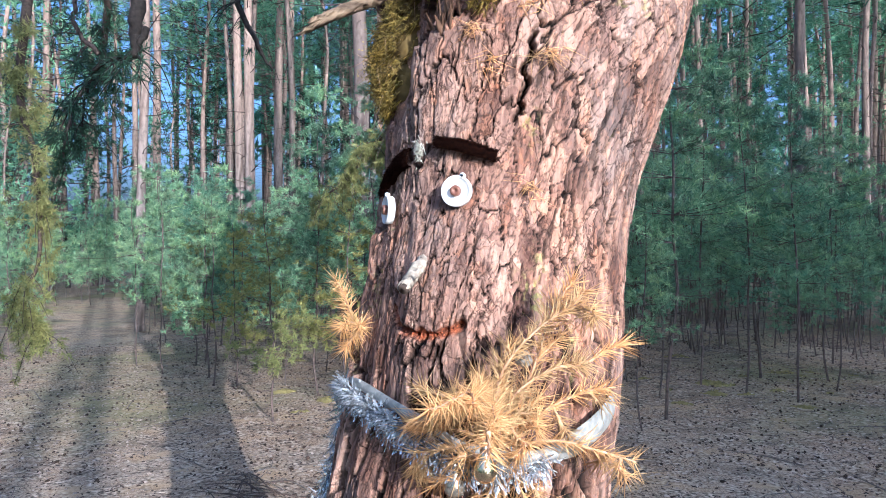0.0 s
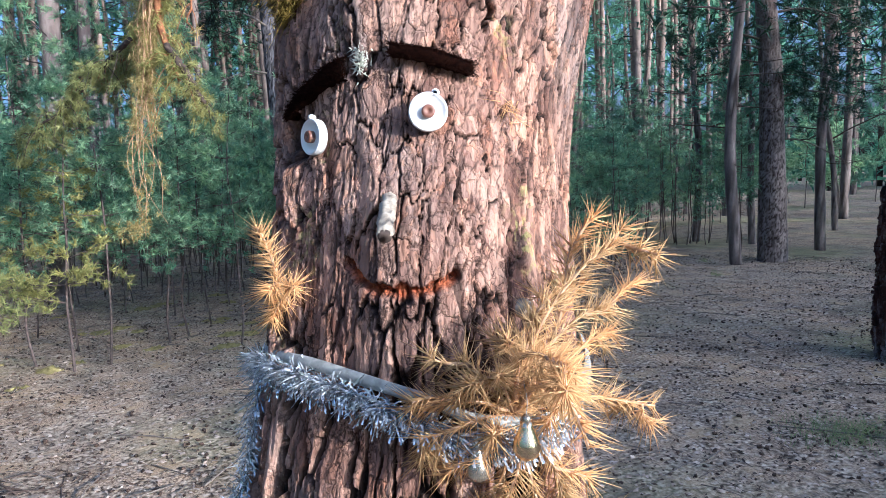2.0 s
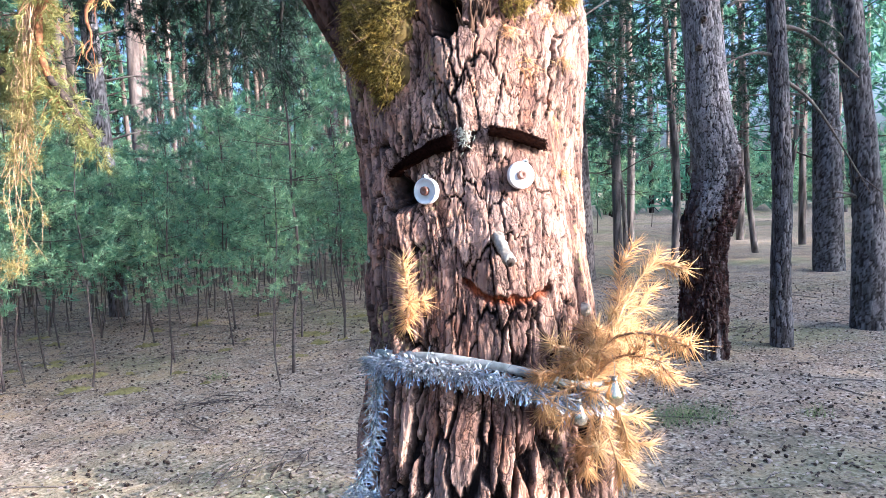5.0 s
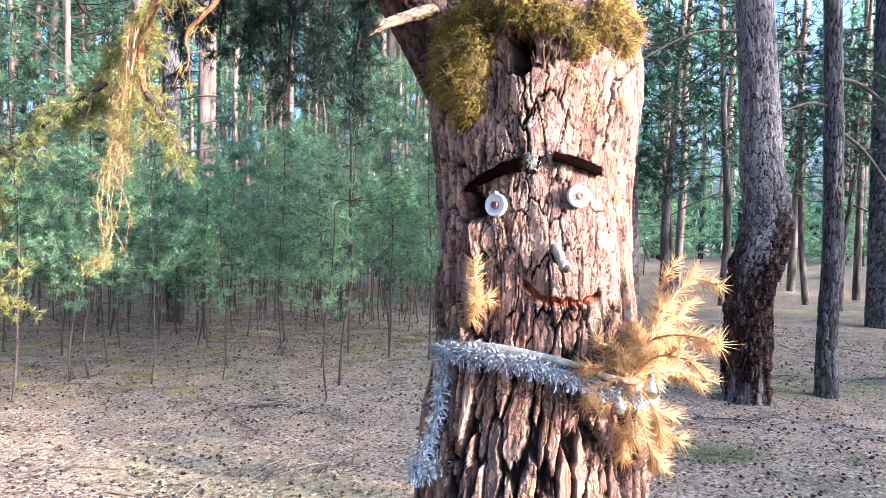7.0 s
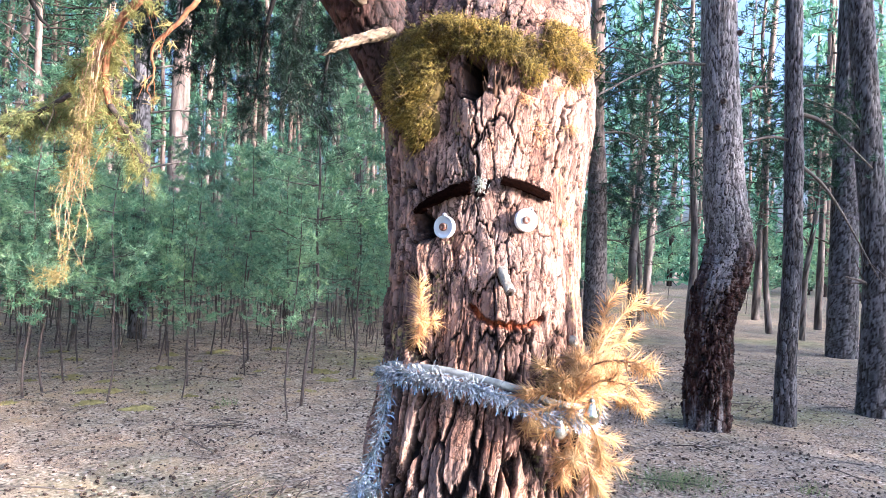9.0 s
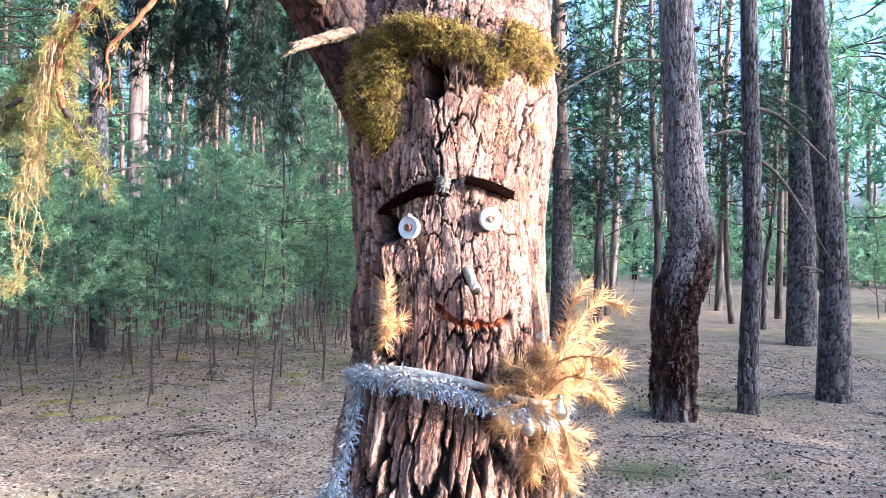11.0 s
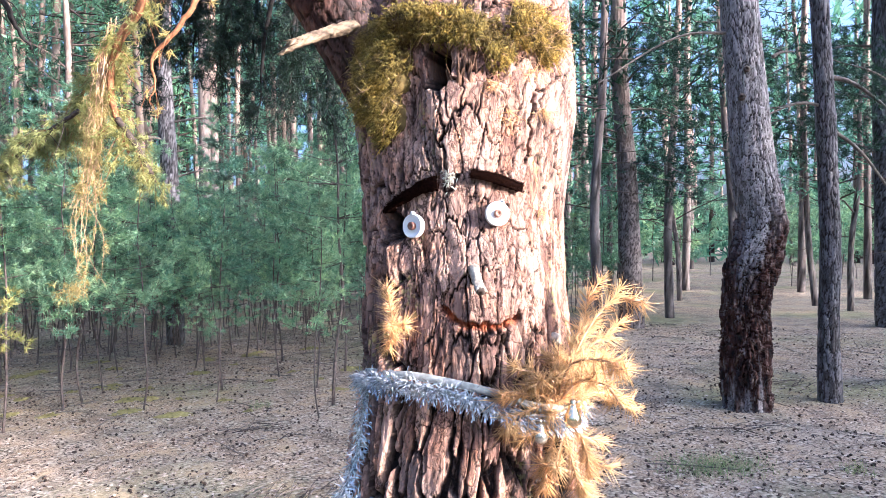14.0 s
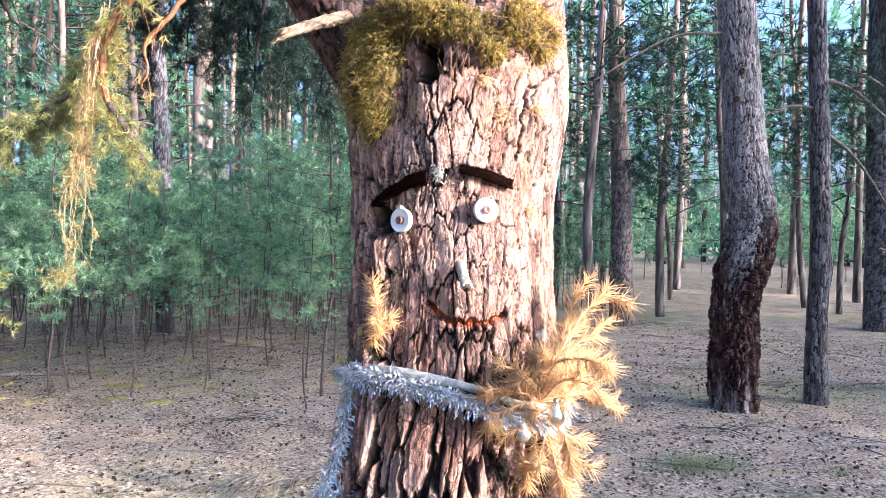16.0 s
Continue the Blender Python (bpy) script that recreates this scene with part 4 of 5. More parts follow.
dry_sprig("large bushy sprig of dead orange pine needles tucked under the strap", [
    sh((-0.01, 1.30, 1.39), (0.06, 1.29, 1.475), (0.155, 1.29, 1.515)),
    sh((0.01, 1.32, 1.355), (0.08, 1.33, 1.40), (0.172, 1.332, 1.412)),
    sh((-0.035, 1.30, 1.355), (-0.045, 1.242, 1.385), (-0.07, 1.15, 1.396), (-0.098, 1.06, 1.396)),
    sh((-0.01, 1.30, 1.325), (-0.025, 1.23, 1.340), (-0.045, 1.13, 1.338)),
    sh((0.04, 1.33, 1.39), (0.070, 1.35, 1.47), (0.088, 1.352, 1.518)),
    sh((0.07, 1.36, 1.33), (0.14, 1.38, 1.355), (0.205, 1.402, 1.350)),
    sh((0.08, 1.34, 1.285), (0.15, 1.33, 1.27), (0.245, 1.329, 1.242)),
    sh((-0.05, 1.33, 1.33), (-0.09, 1.32, 1.335), (-0.13, 1.32, 1.315)),
    sh((-0.07, 1.35, 1.275), (-0.12, 1.36, 1.262), (-0.16, 1.385, 1.25)),
    sh((-0.04, 1.34, 1.20), (-0.07, 1.33, 1.14), (-0.09, 1.325, 1.09)),
    sh((0.0, 1.34, 1.19), (0.01, 1.32, 1.11), (0.02, 1.32, 1.04)),
    sh((0.05, 1.35, 1.2), (0.06, 1.34, 1.13), (0.07, 1.33, 1.08)),
    sh((-0.01, 1.32, 1.38), (-0.005, 1.30, 1.43)),
    sh((-0.06, 1.355, 1.295), (-0.105, 1.365, 1.30), (-0.135, 1.385, 1.285)),
    sh((-0.06, 1.36, 1.33), (-0.09, 1.37, 1.37)),
    sh((-0.02, 1.33, 1.22), (-0.05, 1.315, 1.17), (-0.06, 1.315, 1.11)),
    sh((0.02, 1.33, 1.22), (0.035, 1.315, 1.16), (0.04, 1.315, 1.10)),
] + [sh(tuple(O + np.array([0.08 * math.sin(k * 2.4), -0.02 - 0.03 * ((k * 3) % 4) / 3, 0.02 + 0.08 * math.cos(k * 1.7)]))) for k in range(5)], 41, density=115, length=0.047, sides=2, clear_of=[(-0.033, 1.284, 1.262)])
dry_sprig("small upright sprig of dead orange pine needles by the shaded bark", [
    [(-0.235, 1.65, 1.375), (-0.262, 1.612, 1.415), (-0.280, 1.600, 1.47), (-0.296, 1.585, 1.515), (-0.318, 1.562, 1.545)],
    [(-0.262, 1.612, 1.425), (-0.258, 1.592, 1.436), (-0.252, 1.572, 1.440)],
    [(-0.262, 1.612, 1.425), (-0.278, 1.604, 1.405), (-0.292, 1.598, 1.380)],
    [(-0.270, 1.606, 1.44), (-0.284, 1.590, 1.44), (-0.294, 1.58, 1.43)],
], 42, 175, 0.044, 0)
knot = thing("branch_scar", "small pale round scar of a cut branch", "branch", tuple(on_trunk(283, 1.40)[0]))
knot.matrix_world = stick_on(283, 1.40, 0.008)
part("cut_face", lathe([(0.0005, 0.006), (0.008, 0.006), (0.012, 0.004), (0.0145, -0.004), (0.017, -0.03)], 18), M_PEELED, knot, "", True)


# ---------------------------------------------------------------- trees of the forest
def tufts(P, D, per, length, width, r, flat=True, spread=0.9):
    """Needle tufts at P that point along D."""
    P, D = np.repeat(P, per, 0), np.repeat(unit(D), per, 0)
    n = len(P)
    dirs = D * r.uniform(0.1, 1.0, (n, 1)) + r.normal(0, spread * 0.55, (n, 3))
    return (blades if flat else spikes)(P + r.normal(0, length * 0.12, P.shape), dirs, r.uniform(0.7, 1.15, n) * length, width)


def young_pine(seed, height, foliage_from, mat, per=20, bushy=1.0, length=0.078, width=0.0044, stem=0.0135):
    """A slim young pine: bare stem with dead twigs below, whorls of needled branches above."""
    r = np.random.default_rng(seed)
    ob = thing("young_pine", "slim young pine with bluish green needles in the thicket", "tree", group="young pines of the thicket")
    sway = np.cumsum(r.normal(0, 0.025, (9, 2)), 0)
    zz = np.linspace(-0.05, height, 9)
    axis = np.c_[sway - sway[0], zz]
    line = curve(axis, 24)
    part("trunk", tube(line, np.linspace(stem, 0.004, 24), 6), M_BARK_YOUNG, ob, "", True)
    br, dead, TP, TD = [], [], [], []
    z = 0.35
    while z < height - 0.05:
        p = np.array([np.interp(z, line[:, 2], line[:, k]) for k in range(3)])
        live = z > foliage_from
        for k in range(r.integers(3, 6) if live else r.integers(3, 6)):
            a = r.uniform(0, 2 * math.pi)
            ln = (0.95 - 0.75 * (z - foliage_from) / (height - foliage_from)) * r.uniform(0.6, 1.1) * bushy if live else r.uniform(0.08, 0.42)
            up = r.uniform(0.05, 0.45) if live else r.uniform(-0.15, 0.25)
            d = np.array([math.cos(a), math.sin(a), up])
            end = p + d * ln
            c = curve([p, (p + end) / 2 + np.array([0, 0, -0.05 * ln]), end], 4)
            (br if live else dead).append(tube(c, np.linspace(0.0042 if live else 0.0034, 0.0012, 4), 3, False))
            if live:
                m = int(5 + 9 * ln)
                t = r.uniform(0.22, 1.0, m)
                base = p + (end - p) * t[:, None] + r.normal(0, 0.03 + 0.035 * ln, (m, 3))
                TP.append(base)
                TD.append(d + r.normal(0, 0.5, (m, 3)) + [0, 0, 0.25])
        z += r.uniform(0.16, 0.28) if live else r.uniform(0.1, 0.25)
    part("branchwork", join(*(br + dead)), M_BARK_YOUNG, ob)
    part("foliage", tufts(np.concatenate(TP), np.concatenate(TD), per, length, width, r), mat, ob)
    return ob


def tall_pine(seed, height, crown_from, radius, mat, lean=0.3, bark=None, detail=(16, 12)):
    """A tall forest pine: straight stem, dead branches below, a loose crown of needle clumps."""
    r = np.random.default_rng(seed)
    ob = thing("tall_pine", "tall straight pine, grey below and orange above", "tree", group="tall forest pines")
    line = curve(np.c_[np.cumsum(r.normal(0, lean * 0.3, (6, 2)), 0), np.linspace(-0.1, height, 6)], 40)
    line[:, :2] -= line[0, :2]
    geo, at = bark_tube(line[::3], np.linspace(radius * 0.82, radius * 0.3, 14), detail[0] * 3, detail[1], 0.05, 0.10, 0.010, seed)
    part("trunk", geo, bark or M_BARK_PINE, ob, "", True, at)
    live, dead, TP, TD = [], [], [], []
    z = 1.6
    while z < height:
        p = np.array([np.interp(z, line[:, 2], line[:, k]) for k in range(3)])
        a = r.uniform(0, 2 * math.pi)
        alive = z > crown_from
        q = (z - crown_from) / (height - crown_from)
        ln = (2.4 - 1.5 * q) * r.uniform(0.5, 1.1) if alive else r.uniform(0.3, 1.6)
        d = np.array([math.cos(a), math.sin(a), r.uniform(-0.1, 0.5) if alive else r.uniform(-0.25, 0.2)])
        end = p + d * ln
        c = curve([p, (p + end) / 2 + r.normal(0, 0.12 * ln, 3), end], 4)
        (live if alive else dead).append(tube(c, np.linspace(0.026 if alive else 0.012, 0.004, 4), 3, False))
        if alive:
            m = int(6 + 6 * ln)
            t = r.uniform(0.3, 1.05, m)
            TP.append(p + (end - p) * t[:, None] + r.normal(0, 0.26, (m, 3)))
            TD.append(d + r.normal(0, 0.6, (m, 3)) + [0, 0, 0.2])
        elif r.uniform() < 0.6:
            e2 = p + (end - p) * 0.5 + r.normal(0, 0.25, 3)
            dead.append(tube(curve([p + (end - p) * 0.4, (p + end) / 2 * 0.4 + e2 * 0.6, e2 + d * 0.4], 3), [0.006, 0.004, 0.002], 3, False))
        z += r.uniform(0.14, 0.3) if alive else r.uniform(0.2, 0.55)
    part("branchwork", join(*(live + dead)), M_DARKTWIG, ob)
    part("crown", tufts(np.concatenate(TP), np.concatenate(TD), 7, 0.20, 0.018, r, True, 1.1), mat, ob, "loose clumps of green needles")
    return ob


def drop(ob, x, y, turn=0.0, size=1.0):
    ob.matrix_world = pose(x, y, float(ground_height(np.array(x), np.array(y))), 0, 0, turn) @ Matrix.Diagonal((size, size, size, 1))
    return ob


def again(ob, x, y, turn, size):
    c = copy_thing(ob, Matrix.Identity(4))
    return drop(c, x, y, turn, size)


# the two near neighbours and the pines of the clearing
def near_pine(label, ctrl, radii, seed, mat, detail, stubs, crown=True, scar=None, na=72, far=None, knots=()):
    o = np.array(ctrl[0], float)
    ob = thing("tall_pine", label, "tree", (o[0], o[1], 0), "near pines of the clearing")
    o[2] = 0
    geo, at = bark_tube(np.asarray(ctrl, float) - o, radii, detail, na, 0.026 if scar else 0.032, 0.12 if scar else 0.16, 0.009 if scar else 0.009, seed, scar, 0.28 if scar else 0.6)
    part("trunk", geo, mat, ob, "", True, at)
    r = np.random.default_rng(seed)
    for p, d, size in knots:
        m = Matrix.Translation(Vector(p) - Vector(o)) @ Vector(d).to_track_quat("Z", "Y").to_matrix().to_4x4()
        part("knot", placed(lathe([(0.0, 0.3 * size), (0.3 * size, 0.45 * size), (0.45 * size, 0.9 * size), (0.7 * size, 0.8 * size), (1.0 * size, 0.1 * size), (1.25 * size, -0.8 * size)], 12), m), M_DARKTWIG, ob, "dark stub of a fallen branch", True)
    for p, d, ln, rad, live in stubs:
        p, d = np.asarray(p, float) - o, unit(np.asarray(d, float))
        end = p + d * ln
        c = curve([p, p + d * ln * 0.4 + [0, 0, 0.06 * ln], end + [0, 0, -0.12 * ln]], 12)
        b = part("branch", tube(c, np.linspace(rad, rad * 0.3, 12), 7), M_DEADWOOD, ob, "", True)
        if live:
            m = int(60 * ln)
            t = r.uniform(0.35, 1.0, m)
            q = 1.0 if far is None else far
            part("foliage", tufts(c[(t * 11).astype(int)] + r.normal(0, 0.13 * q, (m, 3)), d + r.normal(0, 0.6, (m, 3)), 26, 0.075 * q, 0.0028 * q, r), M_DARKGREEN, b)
        else:
            tw = []
            for k in range(int(3 + 4 * ln)):
                i = r.integers(3, 11)
                e = c[i] + (d + r.normal(0, 0.6, 3)) * r.uniform(0.1, 0.4)
                tw.append(tube(curve([c[i], (c[i] + e) / 2 + r.normal(0, 0.03, 3), e], 5), np.linspace(rad * 0.3, 0.0012, 5), 4, False))
            part("twigwork", join(*tw), M_DARKTWIG, b)
    if crown:
        P, D, br = [], [], []
        top = np.asarray(ctrl[-1]) - o
        for k in range(46):
            a, z = r.uniform(0, 6.28), r.uniform(0.0, 5.0)
            d = np.array([math.cos(a), math.sin(a), r.uniform(-0.1, 0.5)])
            ln = (2.4 - 0.35 * z) * r.uniform(0.5, 1.1)
            p = top + [0, 0, z - 2.5]
            br.append(tube(curve([p, p + d * ln * 0.5, p + d * ln], 5), [0.03, 0.022, 0.016, 0.01, 0.005], 4, False))
            m = 30
            P.append(p + d * ln * r.uniform(0.3, 1.05, (m, 1)) + r.normal(0, 0.25, (m, 3)))
            D.append(d + r.normal(0, 0.6, (m, 3)))
        part("branchwork", join(*br), M_DARKTWIG, ob)
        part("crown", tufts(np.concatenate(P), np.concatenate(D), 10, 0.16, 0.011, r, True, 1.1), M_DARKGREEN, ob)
    return ob


def scar_swell(T, Z):
    return 0.03 * np.exp(-((Z - 1.35) / 0.25) ** 2) * (0.5 + 0.5 * np.cos(T - 0.5))


near_pine("bent grey pine with a swollen dark scarred foot", [(4.97, 4.10, -0.1), (4.96, 4.10, 0.5), (4.96, 4.10, 1.0), (5.02, 4.06, 1.35), (5.10, 4.02, 1.75), (5.04, 4.06, 2.3), (4.99, 4.09, 3.0), (4.92, 4.14, 4.2), (4.85, 4.2, 7.0), (4.8, 4.2, 11)],
          [0.215, 0.198, 0.186, 0.205, 0.208, 0.195, 0.176, 0.166, 0.14, 0.08], 51, M_BARK_SCAR, 640, [
    ((4.85, 4.15, 3.55), (-0.9, 0.45, -0.28), 1.5, 0.017, False), ((5.1, 3.9, 3.3), (0.7, -0.5, 0.3), 0.22, 0.02, False), ((4.9, 4.1, 5.2), (0.5, -0.6, 0.2), 2.0, 0.03, True)], True, scar_swell, 170, None, [((4.832, 3.988, 3.173), (-0.8, -0.6, -0.1), 0.028), ((4.80, 4.021, 2.92), (-0.85, -0.5, -0.15), 0.03), ((4.98, 3.93, 3.85), (-0.3, -0.95, 0.3), 0.025)])
near_pine("slim grey-barked pine in the clearing", [(5.89, 3.79, -0.1), (5.88, 3.80, 0.7), (5.90, 3.79, 1.5), (5.86, 3.80, 2.6), (5.80, 3.83, 4.0), (5.7, 3.9, 7.5), (5.6, 3.9, 11)],
          [0.115, 0.096, 0.092, 0.090, 0.082, 0.07, 0.04], 52, M_BARK_GREY, 420, [
    ((5.85, 3.8, 2.9), (-0.75, 0.3, -0.1), 0.9, 0.02, False), ((5.82, 3.82, 3.2), (0.7, -0.4, -0.35), 1.0, 0.03, True), ((5.9, 3.8, 2.7), (0.5, -0.3, -0.6), 1.4, 0.022, False)], True, None, 90)
near_pine("grey pine with orange upper bark in the clearing", [(9.0, 9.0, -0.1), (8.96, 9.0, 1.5), (8.93, 9.02, 3.0), (8.85, 9.1, 5.0), (8.8, 9.1, 11)], [0.24, 0.2, 0.175, 0.155, 0.07], 53, M_BARK_PINE, 260, [
    ((8.9, 9.0, 4.0), (0.75, -0.6, -0.15), 1.5, 0.025, True), ((8.9, 9.0, 2.6), (0.75, -0.6, 0.1), 1.3, 0.025, True), ((8.9, 9.0, 3.4), (-0.75, 0.5, 0.1), 1.4, 0.025, True), ((8.9, 9.0, 2.0), (0.7, -0.7, -0.3), 1.4, 0.015, False), ((8.9, 9.0, 5.0), (0.6, -0.7, 0.0), 1.8, 0.025, True), ((8.9, 9.0, 4.5), (-0.3, -0.8, 0.1), 1.5, 0.025, True), ((8.9, 9.0, 3.0), (0.2, -0.8, -0.1), 1.2, 0.02, True), ((8.9, 9.0, 5.4), (-0.7, 0.4, 0.0), 1.8, 0.025, True)], True, None, 72, 2.1)
near_pine("grey pine forked low in the clearing", [(7.4, 3.54, -0.1), (7.35, 3.55, 1.5), (7.1, 3.65, 3.5), (6.9, 3.75, 6), (6.8, 3.8, 11)], [0.19, 0.15, 0.135, 0.11, 0.05], 54, M_BARK_GREY, 300, [
    ((7.37, 3.55, 1.35), (-0.8, 0.35, 0.5), 0.5, 0.03, False), ((7.2, 3.6, 3.0), (-0.6, 0.2, 0.35), 1.2, 0.02, True)], True, None, 60)
near_pine("grey pine standing further back in the clearing", [(12.6, 6.1, -0.1), (12.5, 6.1, 2), (12.45, 6.15, 5), (12.4, 6.2, 12)], [0.28, 0.24, 0.2, 0.08], 55, M_BARK_GREY, 240, [((12.5, 6.1, 3), (-0.5, 0.4, 0.2), 1.6, 0.03, True), ((12.5, 6.1, 4), (-0.6, 0.6, 0.1), 2.0, 0.03, True), ((12.5, 6.1, 5), (-0.3, 0.8, 0.0), 2.2, 0.03, True)], True, None, 60, 2.2)

near_pine("tall grey pine with drooping dead branches behind the thicket", [(1.55, 12.0, -0.1), (1.5, 12.0, 2.5), (1.42, 12.05, 5.0), (1.4, 12.1, 9.0), (1.4, 12.1, 14.0)], [0.145, 0.135, 0.12, 0.10, 0.05], 56, M_BARK_GREY, 220,
          [((1.5, 12.0, z), (dx, dy, dz), ln, 0.02, False) for z, dx, dy, dz, ln in ((2.7, 0.9, -0.3, 0.05, 2.0), (3.1, 0.95, -0.2, 0.1, 2.3), (3.6, 0.9, -0.4, -0.05, 1.9), (4.0, -0.8, -0.4, 0.15, 1.5), (4.3, 0.85, 0.1, 0.1, 1.7), (3.3, -0.9, -0.2, -0.1, 1.2), (4.8, 0.8, -0.5, 0.1, 1.6), (5.2, -0.9, -0.3, 0.2, 1.8))], True, None, 48)


def bare_sapling(seed, height):
    """A thin dead stem of the thicket with a few bare twigs."""
    r = np.random.default_rng(seed)
    ob = thing("bare_sapling", "thin dead bare sapling stem in the thicket", "sapling", group="bare saplings of the thicket")
    line = curve(np.c_[np.cumsum(r.normal(0, 0.03, (6, 2)), 0) * [[1, 1]], np.linspace(-0.05, height, 6)], 12)
    line[:, :2] -= line[0, :2]
    part("trunk", tube(line, np.linspace(0.011, 0.004, 12), 5), M_BARK_YOUNG, ob, "", True)
    tw = []
    for k in range(9):
        i = r.integers(4, 12)
        a = r.uniform(0, 6.28)
        e = line[i] + np.array([math.cos(a), math.sin(a), r.uniform(0.2, 1.1)]) * r.uniform(0.1, 0.3)
        tw.append(tube(curve([line[i], (line[i] + e) / 2 + r.normal(0, 0.03, 3), e], 4), np.linspace(0.004, 0.0012, 4), 3, False))
    part("twigwork", join(*tw), M_DARKTWIG, ob)
    return ob


# repeats of the forest
tall = [tall_pine(101, 18, 9.5, 0.15, M_GREEN), tall_pine(102, 20, 11.0, 0.19, M_GREEN, 0.5), tall_pine(103, 15, 6.5, 0.12, M_GREEN, 0.6), tall_pine(104, 18, 10.0, 0.135, M_GREEN)]
young = [young_pine(201, 3.3, 0.95, M_THICKET), young_pine(202, 2.7, 0.75, M_THICKET), young_pine(203, 3.8, 1.2, M_THICKET), young_pine(204, 3.0, 0.95, M_THICKET, stem=0.012)]
distant = [young_pine(211, 3.2, 0.8, M_THICKET, 8, 1.0, 0.14, 0.009), young_pine(212, 2.6, 0.7, M_THICKET, 8, 1.0, 0.14, 0.009)]
CAM0 = (-0.7, 0.4)


def polar(heading, d):
    return CAM0[0] + d * math.sin(radians(heading)), CAM0[1] + d * math.cos(radians(heading))


rp = random.Random(5)
drop(distant[0], *polar(5, 16.5), 20)
drop(distant[1], *polar(22, 17.5), 80)
# slim pines at the thicket's edge, where they stand
edge = [(1.86, 6.63, 2, 1.25), (1.14, 7.94, 0, 0.95), (0.24, 7.5, 3, 0.9), (-0.2, 8.26, 0, 1.0), (-0.4, 8.02, 1, 1.0), (-0.92, 7.4, 2, 0.9), (2.36, 9.35, 1, 1.1), (1.53, 6.2, 3, 0.7), (-1.54, 7.68, 0, 1.0), (-1.24, 8.13, 3, 1.0),
        (3.0, 7.6, 2, 1.0), (3.4, 7.3, 0, 1.0), (-2.9, 8.3, 1, 0.8), (4.3, 8.4, 3, 1.1), (5.0, 9.6, 2, 1.0), (2.7, 8.1, 0, 1.15), (3.6, 8.6, 1, 1.2), (0.9, 10.2, 1, 0.9), (1.25, 10.6, 3, 0.85), (1.5, 10.1, 1, 0.8), (1.05, 11.0, 0, 0.8), (1.7, 10.9, 1, 0.9)]
first = set()
spots = [(x, y) for x, y, *_ in edge]
for x, y, k, s in edge:
    if k not in first:
        first.add(k)
        drop(young[k], x, y, rp.uniform(0, 360), s)
    else:
        again(young[k], x, y, rp.uniform(0, 360), s)


def fill(kinds, count, headings, near, far, gap, sizes, skip=lambda h, d, x, y: False):
    n = tries = 0
    while n < count and tries < count * 60:
        tries += 1
        h = rp.uniform(*headings)
        d = math.sqrt(rp.uniform(near(h) ** 2, far ** 2)) if far > near(h) else 0
        x, y = polar(h, d)
        if not d or skip(h, d, x, y) or any((x - a) ** 2 + (y - b) ** 2 < gap * gap for a, b in spots):
            continue
        spots.append((x, y))
        again(kinds[rp.randrange(len(kinds))], x, y, rp.uniform(0, 360), rp.uniform(*sizes))
        n += 1


def thicket_edge(h):
    return float(np.interp(h, [-60, -40, -20, -5, 8, 15, 30, 36, 40, 47, 50], [9, 9, 8.5, 7.6, 7.2, 7.0, 7.6, 8.5, 11.5, 13, 23]))


def trail(h, d, x, y):
    return -30 < h < -23 and d < 22


fill(young, 28, (-45, 47), thicket_edge, 10.5, 0.5, (0.6, 0.95), trail)
fill(young, 110, (-45, 47), lambda h: thicket_edge(h) + 2.8, 16, 0.42, (0.6, 0.95), trail)
fill(distant, 120, (-45, 47), lambda h: 13, 24, 0.6, (0.8, 1.15), trail)
fill(distant, 34, (47, 100), lambda h: 22, 32, 0.8, (0.8, 1.4))


bare = [bare_sapling(251, 1.9), bare_sapling(252, 1.5), bare_sapling(253, 2.3)]
for k, ob in enumerate(bare):
    drop(ob, *polar(12 + 5 * k, 9.4 + k), 30 * k)
fill(bare, 285, (-14, 44), lambda h: thicket_edge(h) + 3.2, 16, 0.13, (0.7, 1.2), trail)
fill(distant, 10, (-30, -23), lambda h: 21, 30, 0.8, (0.7, 1.1))


def clear(h, d, x, y):
    return trail(h, d, x, y) or (-36 < h < -24 and (int(x * 7) % 4 > 1))


firsts = [(-1.9, 12.5, 1, 1.0), (-1.3, 14.0, 0, 1.0), (17.1, 13.9, 0, 1.0), (18.0, 9.0, 3, 0.9), (19.0, 11.3, 0, 1.0), (14.2, 15.0, 0, 1.0), (-6.2, 13.6, 2, 1.0), (-4.4, 15.0, 3, 1.0), (-5.4, 17.5, 0, 1.0)]
firstt = set()
for x, y, k, s in firsts:
    spots.append((x, y))
    if k not in firstt:
        firstt.add(k)
        drop(tall[k], x, y, rp.uniform(0, 360), s)
    else:
        again(tall[k], x, y, rp.uniform(0, 360), s)
fill(tall, 185, (-50, 42), lambda h: 14, 42, 0.9, (0.85, 1.2), clear)
fill(tall, 16, (42, 100), lambda h: 20, 45, 1.4, (0.85, 1.25), clear)


# sunward side: unseen pines added behind the walker; their stems and crowns shade all but some shafts of low sun
def shaft(h, d, x, y):
    rx, ry = x - 0.0, y - 1.6
    lx, ly = -math.sin(radians(SUN_HEADING)), math.cos(radians(SUN_HEADING))
    across = rx * ly - ry * lx
    return -2.4 < across < 1.7


